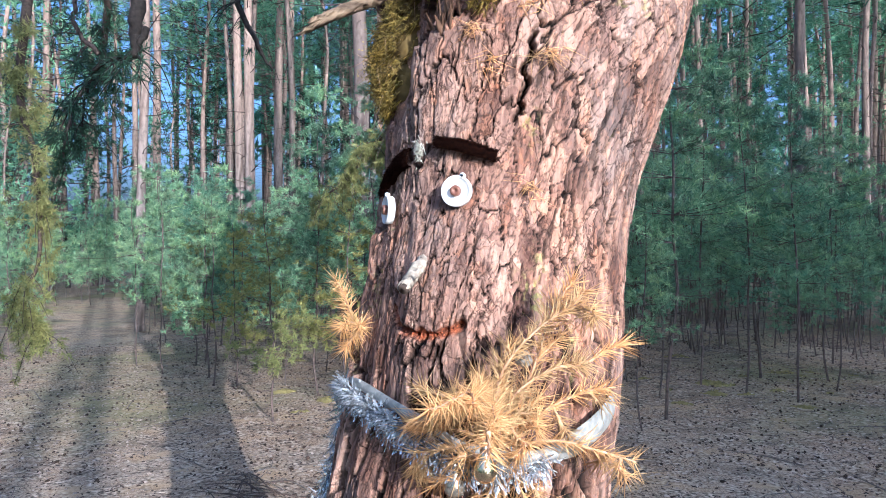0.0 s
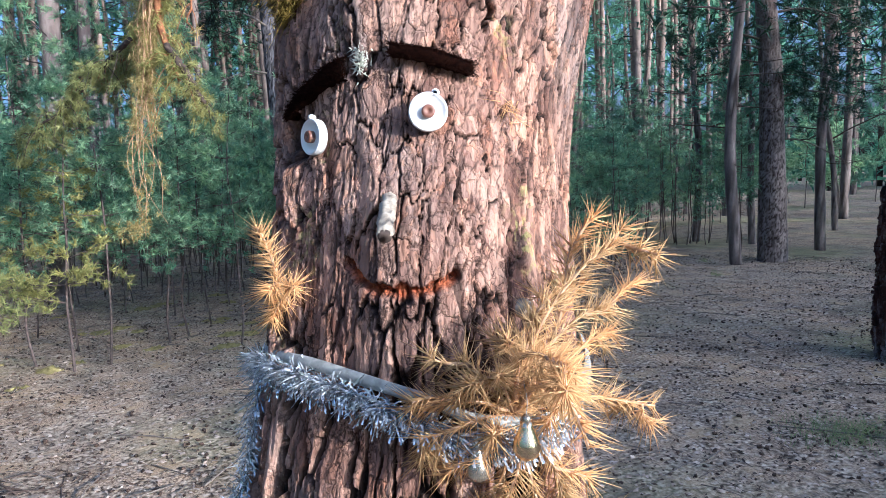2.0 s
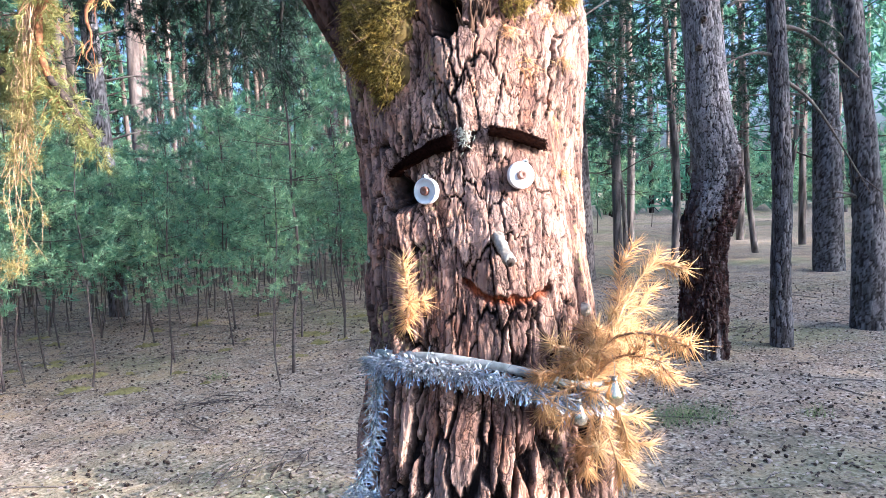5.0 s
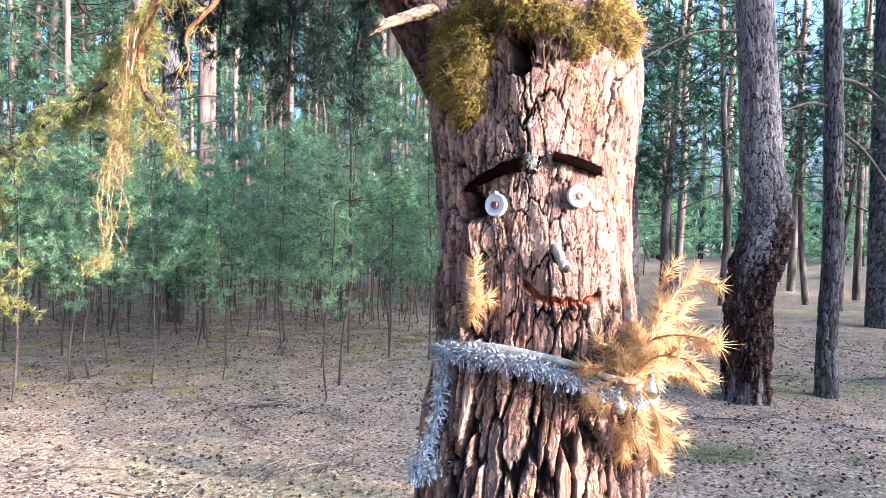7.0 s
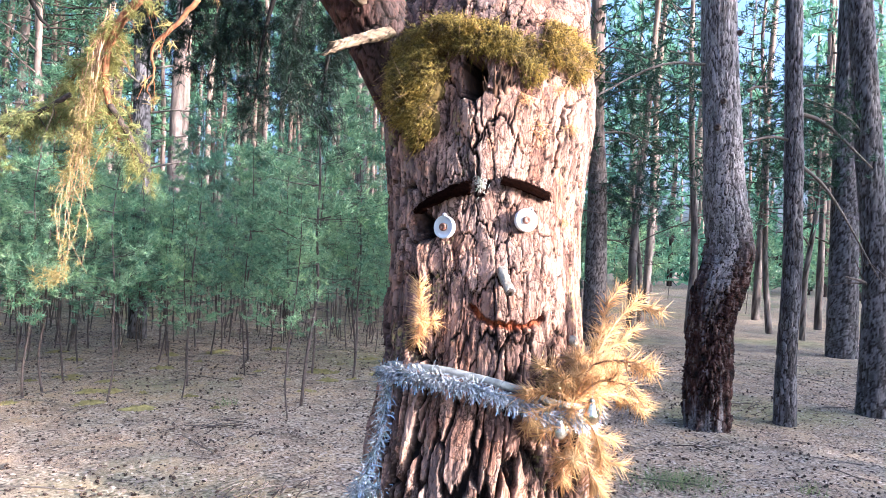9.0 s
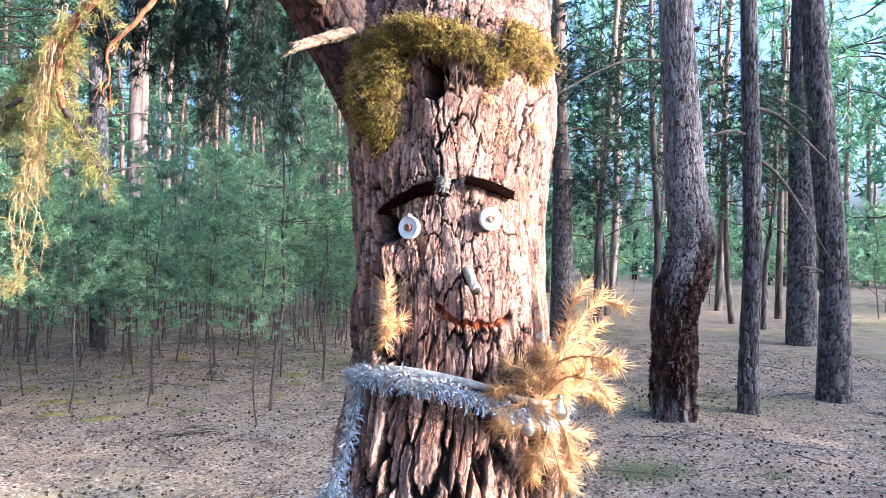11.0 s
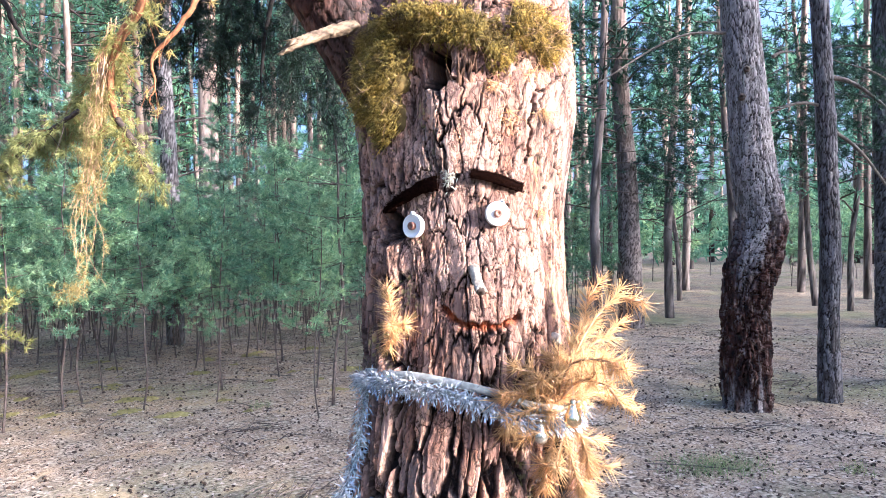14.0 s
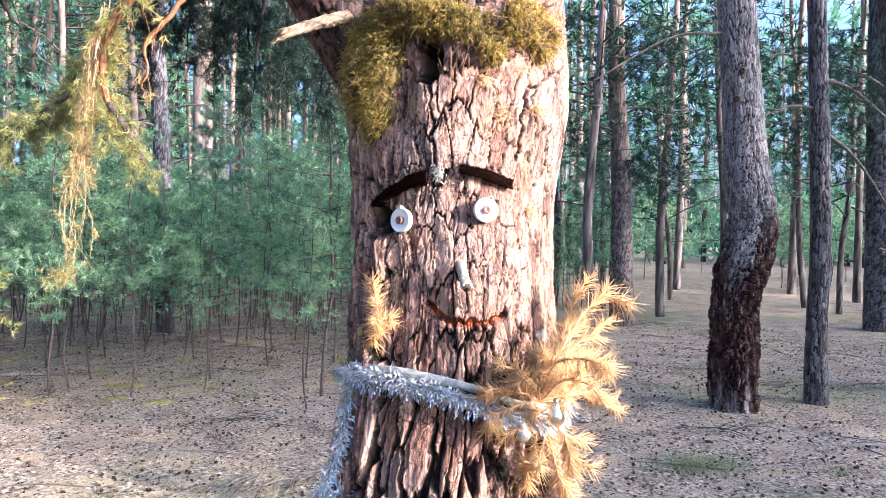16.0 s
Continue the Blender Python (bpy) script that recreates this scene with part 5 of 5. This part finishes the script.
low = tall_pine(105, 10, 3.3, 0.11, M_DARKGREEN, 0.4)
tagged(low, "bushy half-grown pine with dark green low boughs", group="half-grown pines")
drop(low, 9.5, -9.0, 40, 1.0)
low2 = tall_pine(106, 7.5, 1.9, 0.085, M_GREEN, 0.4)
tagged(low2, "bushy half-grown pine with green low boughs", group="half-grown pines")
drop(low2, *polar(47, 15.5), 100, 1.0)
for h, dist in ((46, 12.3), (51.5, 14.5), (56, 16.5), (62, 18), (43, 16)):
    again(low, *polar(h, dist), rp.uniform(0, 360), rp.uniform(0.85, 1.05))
fill([low, low2], 9, (40, 80), lambda h: 15, 30, 1.6, (0.8, 1.2))
fill([low, low2], 10, (-2, 16), lambda h: 20, 38, 1.2, (0.9, 1.4))
fill([low, low2], 14, (-42, 6), lambda h: 20, 36, 1.5, (1.1, 1.5), trail)
fill([low, low2], 14, (-45, 38), lambda h: 13, 28, 1.5, (0.6, 0.9), trail)
fill(tall, 60, (100, 310), lambda h: 11, 60, 2.2, (0.9, 1.25), shaft)


def shade_tree_strip(kinds, count, across, along, sizes):
    """Unseen trees added sunward to shade the clearing, in a strip beside the open shaft of light."""
    lx, ly = -math.sin(radians(SUN_HEADING)), math.cos(radians(SUN_HEADING))
    for k in range(count):
        a, s = rp.uniform(*across), rp.uniform(*along)
        again(kinds[rp.randrange(len(kinds))], a * ly - s * lx, 1.6 - a * lx - s * ly, rp.uniform(0, 360), rp.uniform(*sizes))


shade_tree_strip([low], 7, (3.5, 4.3), (9, 30), (0.95, 1.15))
shade_tree_strip([low, low2, tall[2]], 26, (4.3, 14), (9, 45), (0.9, 1.3))
shade_tree_strip([low, low2, tall[2]], 20, (-16, -4.2), (9, 45), (0.9, 1.3))


# two unseen stems added sunward, whose shadows fall beside the decorated tree
lx, ly = -math.sin(radians(SUN_HEADING)), math.cos(radians(SUN_HEADING))
for a, d in ((-0.74, 13), (-1.12, 14.5)):
    again(tall[1], a * ly - d * lx, 1.6 - a * lx - d * ly, 15 * d, 1.0)
# unseen young pines added sunward to keep the ground about the tree in shade
for k, (a, d) in enumerate([(1.75, 8.0), (2.1, 8.8), (2.45, 7.8), (2.8, 8.6), (-2.0, 9.2), (-2.5, 8.7), (-3.0, 9.3), (-3.4, 8.6)]):
    again(young[2 if a > 0 else 0], a * ly - d * lx, 1.6 - a * lx - d * ly, 50 * k, 1.1 if a > 0 else 1.0)


# far woods all round
def far_woods():
    r = np.random.default_rng(77)
    n = 620
    a, d = r.uniform(0, 2 * math.pi, n), r.uniform(42, 95, n)
    sunward = (np.abs(d * np.sin(a) * math.cos(radians(SUN_HEADING)) + d * np.cos(a) * math.sin(radians(SUN_HEADING))) < 3.2) & (np.cos(a) < 0)
    over_trail = (a > 2 * math.pi - radians(38)) & (a < 2 * math.pi - radians(22)) & (r.uniform(0, 1, n) < 0.3)
    a, d = a[~(sunward | over_trail)], d[~(sunward | over_trail)]
    n = len(a)
    geo, tp, td = [], [], []
    for k in range(n):
        x, y, h = d[k] * math.sin(a[k]), d[k] * math.cos(a[k]), r.uniform(13, 21)
        geo.append(tube([(x, y, -0.2), (x + r.normal(0, 0.3), y, h * 0.5), (x + r.normal(0, 0.5), y, h)], [0.2, 0.15, 0.05], 6, False))
        m = 34
        z = h * np.sqrt(r.uniform(0.2, 1.0, m))
        tp.append(np.c_[x + r.normal(0, 1.3, m), y + r.normal(0, 1.3, m), z])
        m2 = 20
        tp.append(np.c_[x + r.normal(0, 2.0, m2), y + r.normal(0, 2.0, m2), r.uniform(0.3, 4.5, m2)])
    part_ob = tagged(new("far_pine_stems", mesh("far_pine_stems", *join(*geo), M_BARK_PINE, True)), "far pine stems closing the wood", "forest", kind="stuff")
    P = np.concatenate(tp)
    tagged(new("far_pine_crowns", mesh("far_pine_crowns", *tufts(P, np.tile([[0, 0, 0.4]], (len(P), 1)), 7, 0.9, 0.13, r, True, 1.2), M_GREEN)), "far pine crowns and undergrowth, dull green", "forest", kind="stuff")


far_woods()

# ---------------------------------------------------------------- boughs that hang into view
def hanging_bough(label, ctrl, radii, twigs, seed, mat, bark, tuft_n, drop_len, needle=0.060, per=18, tip_only=False):
    """A drooping pine bough with thin hanging twigs and needle tufts. ctrl: its line from above."""
    r = np.random.default_rng(seed)
    P0 = np.asarray(ctrl[0], float)
    ob = thing("pine_bough", label, "branch", tuple(P0))
    c = curve(np.asarray(ctrl, float) - P0, 40)
    kink = np.cumsum(r.normal(0, 0.004, c.shape), 0)
    c = c + kink - kink[:1]
    part("branch", tube(c, np.interp(np.linspace(0, 1, 40), np.linspace(0, 1, len(radii)), radii), 8), bark, ob, "", True)
    P, D, tw = [], [], []
    for k in range(twigs):
        i = r.integers(4, 40)
        s = c[i]
        a = r.uniform(0, 6.28)
        ln = drop_len * r.uniform(0.35, 1.1)
        e = s + np.array([math.cos(a) * 0.45 * ln, math.sin(a) * 0.45 * ln, -ln * r.uniform(0.2, 0.9)])
        line = curve([s, s * 0.55 + e * 0.45 + r.normal(0, 0.05 * ln, 3) + [0, 0, 0.12 * ln], e], 9)
        tw.append(tube(line, np.linspace(0.0035, 0.0012, 9), 4, False))
        m = max(1, int(tuft_n * r.uniform(0.5, 1.2)))
        t = r.uniform(0.55 if tip_only else 0.25, 1.0, m)
        P.append(line[(t * 8).astype(int)] + r.normal(0, 0.02, (m, 3)))
        D.append(np.tile(e - s, (m, 1)) / ln + r.normal(0, 0.5, (m, 3)))
    part("twigwork", join(*tw), bark, ob)
    part("foliage", tufts(np.concatenate(P), np.concatenate(D), per, needle, 0.0026, r, True, 0.9), mat, ob)
    return ob


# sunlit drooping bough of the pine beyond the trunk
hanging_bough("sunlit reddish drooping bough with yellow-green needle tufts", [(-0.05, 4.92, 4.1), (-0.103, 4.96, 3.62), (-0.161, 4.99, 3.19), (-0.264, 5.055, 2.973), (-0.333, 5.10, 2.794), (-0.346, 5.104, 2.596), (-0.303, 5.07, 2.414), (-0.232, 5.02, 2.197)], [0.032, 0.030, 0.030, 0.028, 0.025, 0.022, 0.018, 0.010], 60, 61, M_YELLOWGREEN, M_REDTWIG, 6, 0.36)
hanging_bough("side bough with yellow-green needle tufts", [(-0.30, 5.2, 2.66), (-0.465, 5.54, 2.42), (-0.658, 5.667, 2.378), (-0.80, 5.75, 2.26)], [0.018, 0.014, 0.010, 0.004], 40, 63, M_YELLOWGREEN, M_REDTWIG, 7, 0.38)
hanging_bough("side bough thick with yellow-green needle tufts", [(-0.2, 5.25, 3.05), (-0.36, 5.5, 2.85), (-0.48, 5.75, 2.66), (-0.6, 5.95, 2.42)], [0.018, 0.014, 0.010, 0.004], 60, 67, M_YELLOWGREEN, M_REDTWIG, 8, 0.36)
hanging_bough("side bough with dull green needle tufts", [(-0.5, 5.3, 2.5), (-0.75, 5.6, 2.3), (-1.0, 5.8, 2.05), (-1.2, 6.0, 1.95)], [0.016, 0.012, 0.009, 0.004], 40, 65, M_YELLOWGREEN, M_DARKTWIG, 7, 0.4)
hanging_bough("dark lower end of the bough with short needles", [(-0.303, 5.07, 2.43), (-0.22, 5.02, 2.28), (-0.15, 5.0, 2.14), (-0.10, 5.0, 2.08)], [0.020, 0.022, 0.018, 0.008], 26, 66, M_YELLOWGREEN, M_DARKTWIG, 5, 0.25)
hanging_bough("bare forked grey branch among the boughs", [(0.12, 4.33, 3.35), (0.069, 4.36, 3.14), (-0.003, 4.404, 2.961), (-0.115, 4.475, 2.80), (-0.213, 4.538, 2.685), (-0.21, 4.534, 2.52), (-0.24, 4.55, 2.39)], [0.020, 0.018, 0.016, 0.013, 0.010, 0.006, 0.003], 8, 64, M_FADED, M_REDTWIG, 1, 0.22)


def hanging_twigs():
    """A skein of bare pale twigs that hangs from the bough, with fading tufts towards its end."""
    r = np.random.default_rng(62)
    P0 = np.array([-0.35, 5.11, 2.95])
    ob = thing("hanging_twigs", "skein of bare tan twigs with fading yellow needle tufts", "branch", tuple(P0))
    P, D = [], []
    for k in range(36):
        z0, z1 = r.uniform(2.65, 3.1), r.choice([1.34, 1.5, 1.8, 2.05, 2.3]) + r.uniform(-0.08, 0.1)
        x0 = -0.345 + r.normal(0, 0.025)
        pts = []
        for s in np.linspace(0, 1, 6):
            z = z0 + (z1 - z0) * s
            xm = np.interp(z, [1.3, 1.68, 2.04, 2.36, 2.65, 3.1], [-0.517, -0.487, -0.46, -0.425, -0.39, -0.32])
            pts.append((xm + r.normal(0, 0.018 + 0.035 * s), 5.12 + 0.07 * s + r.normal(0, 0.03), z))
        c = curve(np.array(pts) - P0, 22)
        part("twig", tube(c, np.linspace(0.0034, 0.0012, 22), 5), M_TWIG, ob, "", True)
        m = 9
        t = r.uniform(0.35, 1.0, m)
        P.append(c[(t * 21).astype(int)] + r.normal(0, 0.02, (m, 3)))
        D.append(np.tile([[-0.3, 0, -0.8]], (m, 1)) + r.normal(0, 0.6, (m, 3)))
    tip = np.array([[-0.53, 5.2, 1.36], [-0.6, 5.24, 1.31], [-0.5, 5.18, 1.42], [-0.56, 5.2, 1.33]]) - P0
    P.append(np.repeat(tip, 8, 0) + r.normal(0, 0.035, (32, 3)))
    D.append(np.tile([[-0.5, 0, -0.6]], (32, 1)) + r.normal(0, 0.5, (32, 3)))
    part("foliage", tufts(np.concatenate(P), np.concatenate(D), 15, 0.055, 0.002, r, True, 0.9), M_FADED, ob)


hanging_twigs()
# boughs of the decorated tree's own crown; their shade is put into near-black needles and bark
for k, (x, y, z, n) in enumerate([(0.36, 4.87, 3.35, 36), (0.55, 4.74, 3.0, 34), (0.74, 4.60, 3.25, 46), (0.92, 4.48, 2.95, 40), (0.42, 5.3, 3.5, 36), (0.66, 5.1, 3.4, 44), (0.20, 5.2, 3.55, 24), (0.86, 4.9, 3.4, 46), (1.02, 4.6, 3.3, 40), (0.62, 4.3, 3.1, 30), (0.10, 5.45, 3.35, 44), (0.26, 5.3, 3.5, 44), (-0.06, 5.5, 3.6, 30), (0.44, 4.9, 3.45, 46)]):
    hanging_bough("dark drooping bough of green needles with shade in their colour", [(x + 0.30, y - 0.5, z + 0.8), (x + 0.10, y - 0.12, z + 0.42), (x, y, z - 0.05), (x - 0.05, y + 0.05, z - 0.55 - 0.06 * (k % 3))], [0.03, 0.02, 0.012, 0.003], int(n * (1.9 if k % 3 == 0 else 1.25)), 700 + k, M_SHADEGREEN, M_BLACKBARK, 7, 0.44, 0.065, 15)
# These dead boughs get their shade from the near-black bark colour.
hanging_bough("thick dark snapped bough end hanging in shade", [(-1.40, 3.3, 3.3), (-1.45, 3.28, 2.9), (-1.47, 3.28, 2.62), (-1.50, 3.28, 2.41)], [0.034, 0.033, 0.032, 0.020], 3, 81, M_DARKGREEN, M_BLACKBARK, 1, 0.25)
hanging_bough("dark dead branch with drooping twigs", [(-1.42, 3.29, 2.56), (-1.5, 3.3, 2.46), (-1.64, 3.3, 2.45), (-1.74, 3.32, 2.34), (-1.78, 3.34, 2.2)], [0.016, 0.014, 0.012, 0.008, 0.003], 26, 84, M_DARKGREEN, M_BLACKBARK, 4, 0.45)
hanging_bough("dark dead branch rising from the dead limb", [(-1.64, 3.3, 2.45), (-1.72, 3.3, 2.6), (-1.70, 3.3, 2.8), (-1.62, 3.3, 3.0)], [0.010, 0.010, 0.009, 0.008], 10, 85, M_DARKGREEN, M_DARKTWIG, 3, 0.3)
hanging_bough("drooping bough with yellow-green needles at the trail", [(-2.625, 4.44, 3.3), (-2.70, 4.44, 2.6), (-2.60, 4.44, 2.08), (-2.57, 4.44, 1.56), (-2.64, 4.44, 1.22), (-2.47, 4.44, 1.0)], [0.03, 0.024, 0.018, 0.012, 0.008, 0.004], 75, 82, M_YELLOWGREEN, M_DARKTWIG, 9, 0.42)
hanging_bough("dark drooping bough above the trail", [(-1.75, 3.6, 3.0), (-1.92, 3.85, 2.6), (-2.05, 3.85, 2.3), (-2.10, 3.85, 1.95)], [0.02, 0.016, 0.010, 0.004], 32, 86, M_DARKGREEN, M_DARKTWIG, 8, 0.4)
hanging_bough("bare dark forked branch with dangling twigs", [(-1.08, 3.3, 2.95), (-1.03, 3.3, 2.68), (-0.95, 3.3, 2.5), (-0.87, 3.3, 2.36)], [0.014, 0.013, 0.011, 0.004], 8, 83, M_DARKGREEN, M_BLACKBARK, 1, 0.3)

# young pines with yellow-green tops beside the trail; part of their sunlight is in the needle colour
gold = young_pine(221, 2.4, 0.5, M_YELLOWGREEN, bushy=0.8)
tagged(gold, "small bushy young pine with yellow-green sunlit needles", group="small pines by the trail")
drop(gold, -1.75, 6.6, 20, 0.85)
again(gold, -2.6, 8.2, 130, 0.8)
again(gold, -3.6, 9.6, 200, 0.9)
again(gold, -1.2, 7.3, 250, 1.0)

# ---------------------------------------------------------------- forest litter


def scatter(n, r, rmax=9.0, power=0.62):
    a, d = r.uniform(0, 2 * math.pi, n), 0.3 + rmax * r.uniform(0, 1, n) ** power
    x, y = d * np.sin(a) + 0.5, d * np.cos(a) + 2.5
    return x, y, ground_height(x, y)


def pine_cones():
    r = np.random.default_rng(91)
    n = 13000
    x, y, z = scatter(n, r, 11.0)
    clump = fbm(x * 0.9, y * 0.9, 15) > 0.36
    x, y, z = x[clump], y[clump], z[clump]
    unit_cone = lathe([(0.0, -0.5), (0.38, -0.28), (0.30, -0.05), (0.42, 0.08), (0.0, 0.5)], 5)
    geos = []
    for k in range(len(x)):
        s = r.uniform(0.012, 0.032)
        m = pose(x[k], y[k], z[k] + s * 0.28, r.uniform(60, 120), 0, r.uniform(0, 360)) @ Matrix.Diagonal((s, s, s * 1.15, 1))
        V, F = placed(unit_cone, m)
        geos.append((V + r.normal(0, s * 0.05, V.shape), F))
    V, F = join(*geos)
    tagged(new("pine_cones", mesh("pine_cones", V, F, M_CONE)), "dark brown fallen pine cones scattered over the litter", "pine cones", kind="stuff")


def flakes(name, label, mat, seed, n, smin, smax):
    r = np.random.default_rng(seed)
    x, y, z = scatter(n, r, 11.0)
    s, a = r.uniform(smin, smax, n), r.uniform(0, 6.28, n)
    dx, dy = np.cos(a) * s, np.sin(a) * s
    w = r.uniform(0.3, 0.8, n)
    t = lambda: r.uniform(0.002, 0.012, n)
    V = np.stack([np.stack([x - dx, y - dy, z + t()], 1), np.stack([x - dy * w, y + dx * w, z + t()], 1), np.stack([x + dx, y + dy, z + t()], 1), np.stack([x + dy * w, y - dx * w, z + t()], 1), np.stack([x, y, z + t() + 0.004], 1)], 1).reshape(-1, 3)
    o = np.arange(n)[:, None, None] * 5
    F = (np.array([[1, 0, 4], [2, 1, 4], [3, 2, 4], [0, 3, 4]])[None] + o).reshape(-1, 3)
    tagged(new(name, mesh(name, V, F, mat)), label, "litter", kind="stuff")


def ground_sticks():
    r = np.random.default_rng(93)
    n = 3800
    x, y, z = scatter(n, r, 11.0)
    geos = []
    for k in range(n):
        a, ln = r.uniform(0, 6.28), r.uniform(0.05, 0.22) if r.uniform() < 0.9 else r.uniform(0.3, 0.8)
        p = np.array([x[k], y[k], z[k] + 0.004])
        e = p + [math.cos(a) * ln, math.sin(a) * ln, r.uniform(0, 0.012)]
        geos.append(tube(np.array([p, (p + e) / 2 + r.normal(0, 0.03 * ln, 3) + [0, 0, 0.004], e]), [0.0025, 0.003, 0.0012] if ln < 0.3 else [0.006, 0.005, 0.002], 4, False))
    tagged(new("fallen_twigs", mesh("fallen_twigs", *join(*geos), M_DEADWOOD)), "thin grey fallen twigs strewn on the litter", "twigwork", kind="stuff")


def fallen_needles():
    r = np.random.default_rng(94)
    n = 36000
    x, y, z = scatter(n, r, 9.0)
    P = np.c_[x, y, z + 0.003 + r.uniform(0, 0.006, n)]
    D = np.c_[r.normal(0, 1, (n, 2)), r.normal(0, 0.12, n)]
    tagged(new("fallen_needles", mesh("fallen_needles", *spikes(P, D, r.uniform(0.035, 0.065, n), 0.0008), M_OLDNEEDLE)), "brown fallen pine needles covering the ground", "needles", kind="stuff")


def grass_tuft(x, y, size, label, seed):
    r = np.random.default_rng(seed)
    ob = thing("grass_tuft", label, "grass", (x, y, float(ground_height(np.array(x), np.array(y)))), "grass tufts")
    n = int(800 * size)
    P = np.c_[r.normal(0, size * 0.7, (n, 2)), np.zeros(n)]
    part("grass", spikes(P, np.c_[r.normal(0, 0.45, (n, 2)), np.ones(n)], r.uniform(0.04, 0.15, n), 0.0014, 0.15), M_GRASS, ob)


def moss_patch(x, y, size, seed):
    r = np.random.default_rng(seed)
    a = np.linspace(0, 2 * math.pi, 22, endpoint=False)
    rows = []
    for q in (1.0, 0.8, 0.55, 0.3, 0.05):
        irr = 1 + 0.25 * np.sin(a * 2 + seed) + 0.15 * np.sin(a * 5 + seed * 2)
        px, py = x + size * q * irr * np.cos(a), y + 0.7 * size * q * irr * np.sin(a)
        rows.append(np.c_[px, py, ground_height(px, py) + 0.22 * size * (1 - q * q) - 0.008 + r.normal(0, 0.009, 22)])
    V = np.concatenate(rows)
    i, j = np.meshgrid(np.arange(4), np.arange(22), indexing="ij")
    q0, q1 = i * 22 + j, i * 22 + (j + 1) % 22
    ob = new("moss_patch", mesh("moss_patch", V, np.stack([q0, q1, q1 + 22, q0 + 22], -1).reshape(-1, 4), M_GROUNDMOSS, True))
    tagged(ob, "low cushion of olive green ground moss", "moss", "moss patches on the ground")


pine_cones()
flakes("bark_litter", "pale curled bark flakes and dead leaves on the ground", M_FLAKE, 92, 56000, 0.006, 0.028)
flakes("dark_litter", "dark crumbs of bark and cone scales on the ground", M_CONE, 95, 70000, 0.005, 0.02)
ground_sticks()
fallen_needles()
for k, (x, y) in enumerate([(3.17, 3.22), (3.06, 3.36), (3.32, 3.18), (3.2, 3.34), (3.42, 3.12), (3.9, 2.6), (1.2, 6.9), (8.0, 9.5), (7.0, 8.2)]):
    grass_tuft(x, y, 0.17 if k < 5 else 0.08, "thin green grass tuft in the needle litter", 300 + k)
for k in range(60):
    x, y = polar(rp.uniform(-10, 34), rp.uniform(6.6, 10.5))
    moss_patch(x, y, rp.uniform(0.05, 0.17), 330 + k)


def brushwood(x, y, size, count, seed, label):
    """A low heap of thin dead branches."""
    r = np.random.default_rng(seed)
    z = float(ground_height(np.array(x), np.array(y)))
    ob = thing("brushwood_heap", label, "branches", (x, y, z), "heaps of dead brushwood")
    lean = r.uniform(0, 6.28)
    for k in range(count):
        a = lean + r.normal(0, 0.5)
        ln = size * r.uniform(0.5, 1.2)
        c = np.r_[r.normal(0, size * 0.25, 2), r.uniform(0.006, 0.03)]
        d = np.array([math.cos(a), math.sin(a), r.normal(0, 0.04)]) * ln / 2
        line = curve([c - d, c + r.normal(0, 0.03 * ln, 3) + [0, 0, 0.02], c + d], 8)
        line[:, 2] = np.maximum(line[:, 2], 0.004)
        b = part("stick", tube(line, np.linspace(0.005, 0.0015, 8) * r.uniform(0.5, 1.2), 5), M_DARKTWIG if r.uniform() < 0.75 else M_DEADWOOD, ob, "", True)


brushwood(0.96, 6.1, 0.45, 12, 501, "small heap of thin grey dead branches on the litter")
brushwood(0.63, 4.5, 0.42, 20, 502, "flat heap of dark dead brushwood on the litter")
brushwood(-1.45, 4.85, 0.5, 26, 503, "flat heap of dark dead brushwood in the tree's shadow")
brushwood(6.44, 4.39, 0.5, 8, 504, "a few grey dead branches beside the pine")
brushwood(4.3, 3.6, 0.4, 7, 505, "a few thin dead twigs on the litter")

# dry needles that lodge in the bark
for k, (dg, z) in enumerate([(270, 1.925), (274, 1.935), (252, 1.917), (243, 1.985), (276, 1.69), (262, 2.03)]):
    r = np.random.default_rng(400 + k)
    P0, N0 = on_trunk(dg, z, 0.004)
    ob = thing("needle_clump", "small bunch of dry brown needles lodged in bark", "needles", tuple(P0), "needles lodged in bark")
    n = 22
    P, N = on_trunk(dg + r.normal(0, 2.2, n), z + r.normal(0, 0.008, n), 0.004)
    side = np.cross(N, [0, 0, 1.0])
    part("foliage", spikes(P - P0, side * r.normal(0, 1.0, (n, 1)) + N * 0.25 + np.c_[np.zeros(n), np.zeros(n), r.normal(-0.5, 0.5, n)], r.uniform(0.03, 0.06, n), 0.0007), M_DRY, ob)
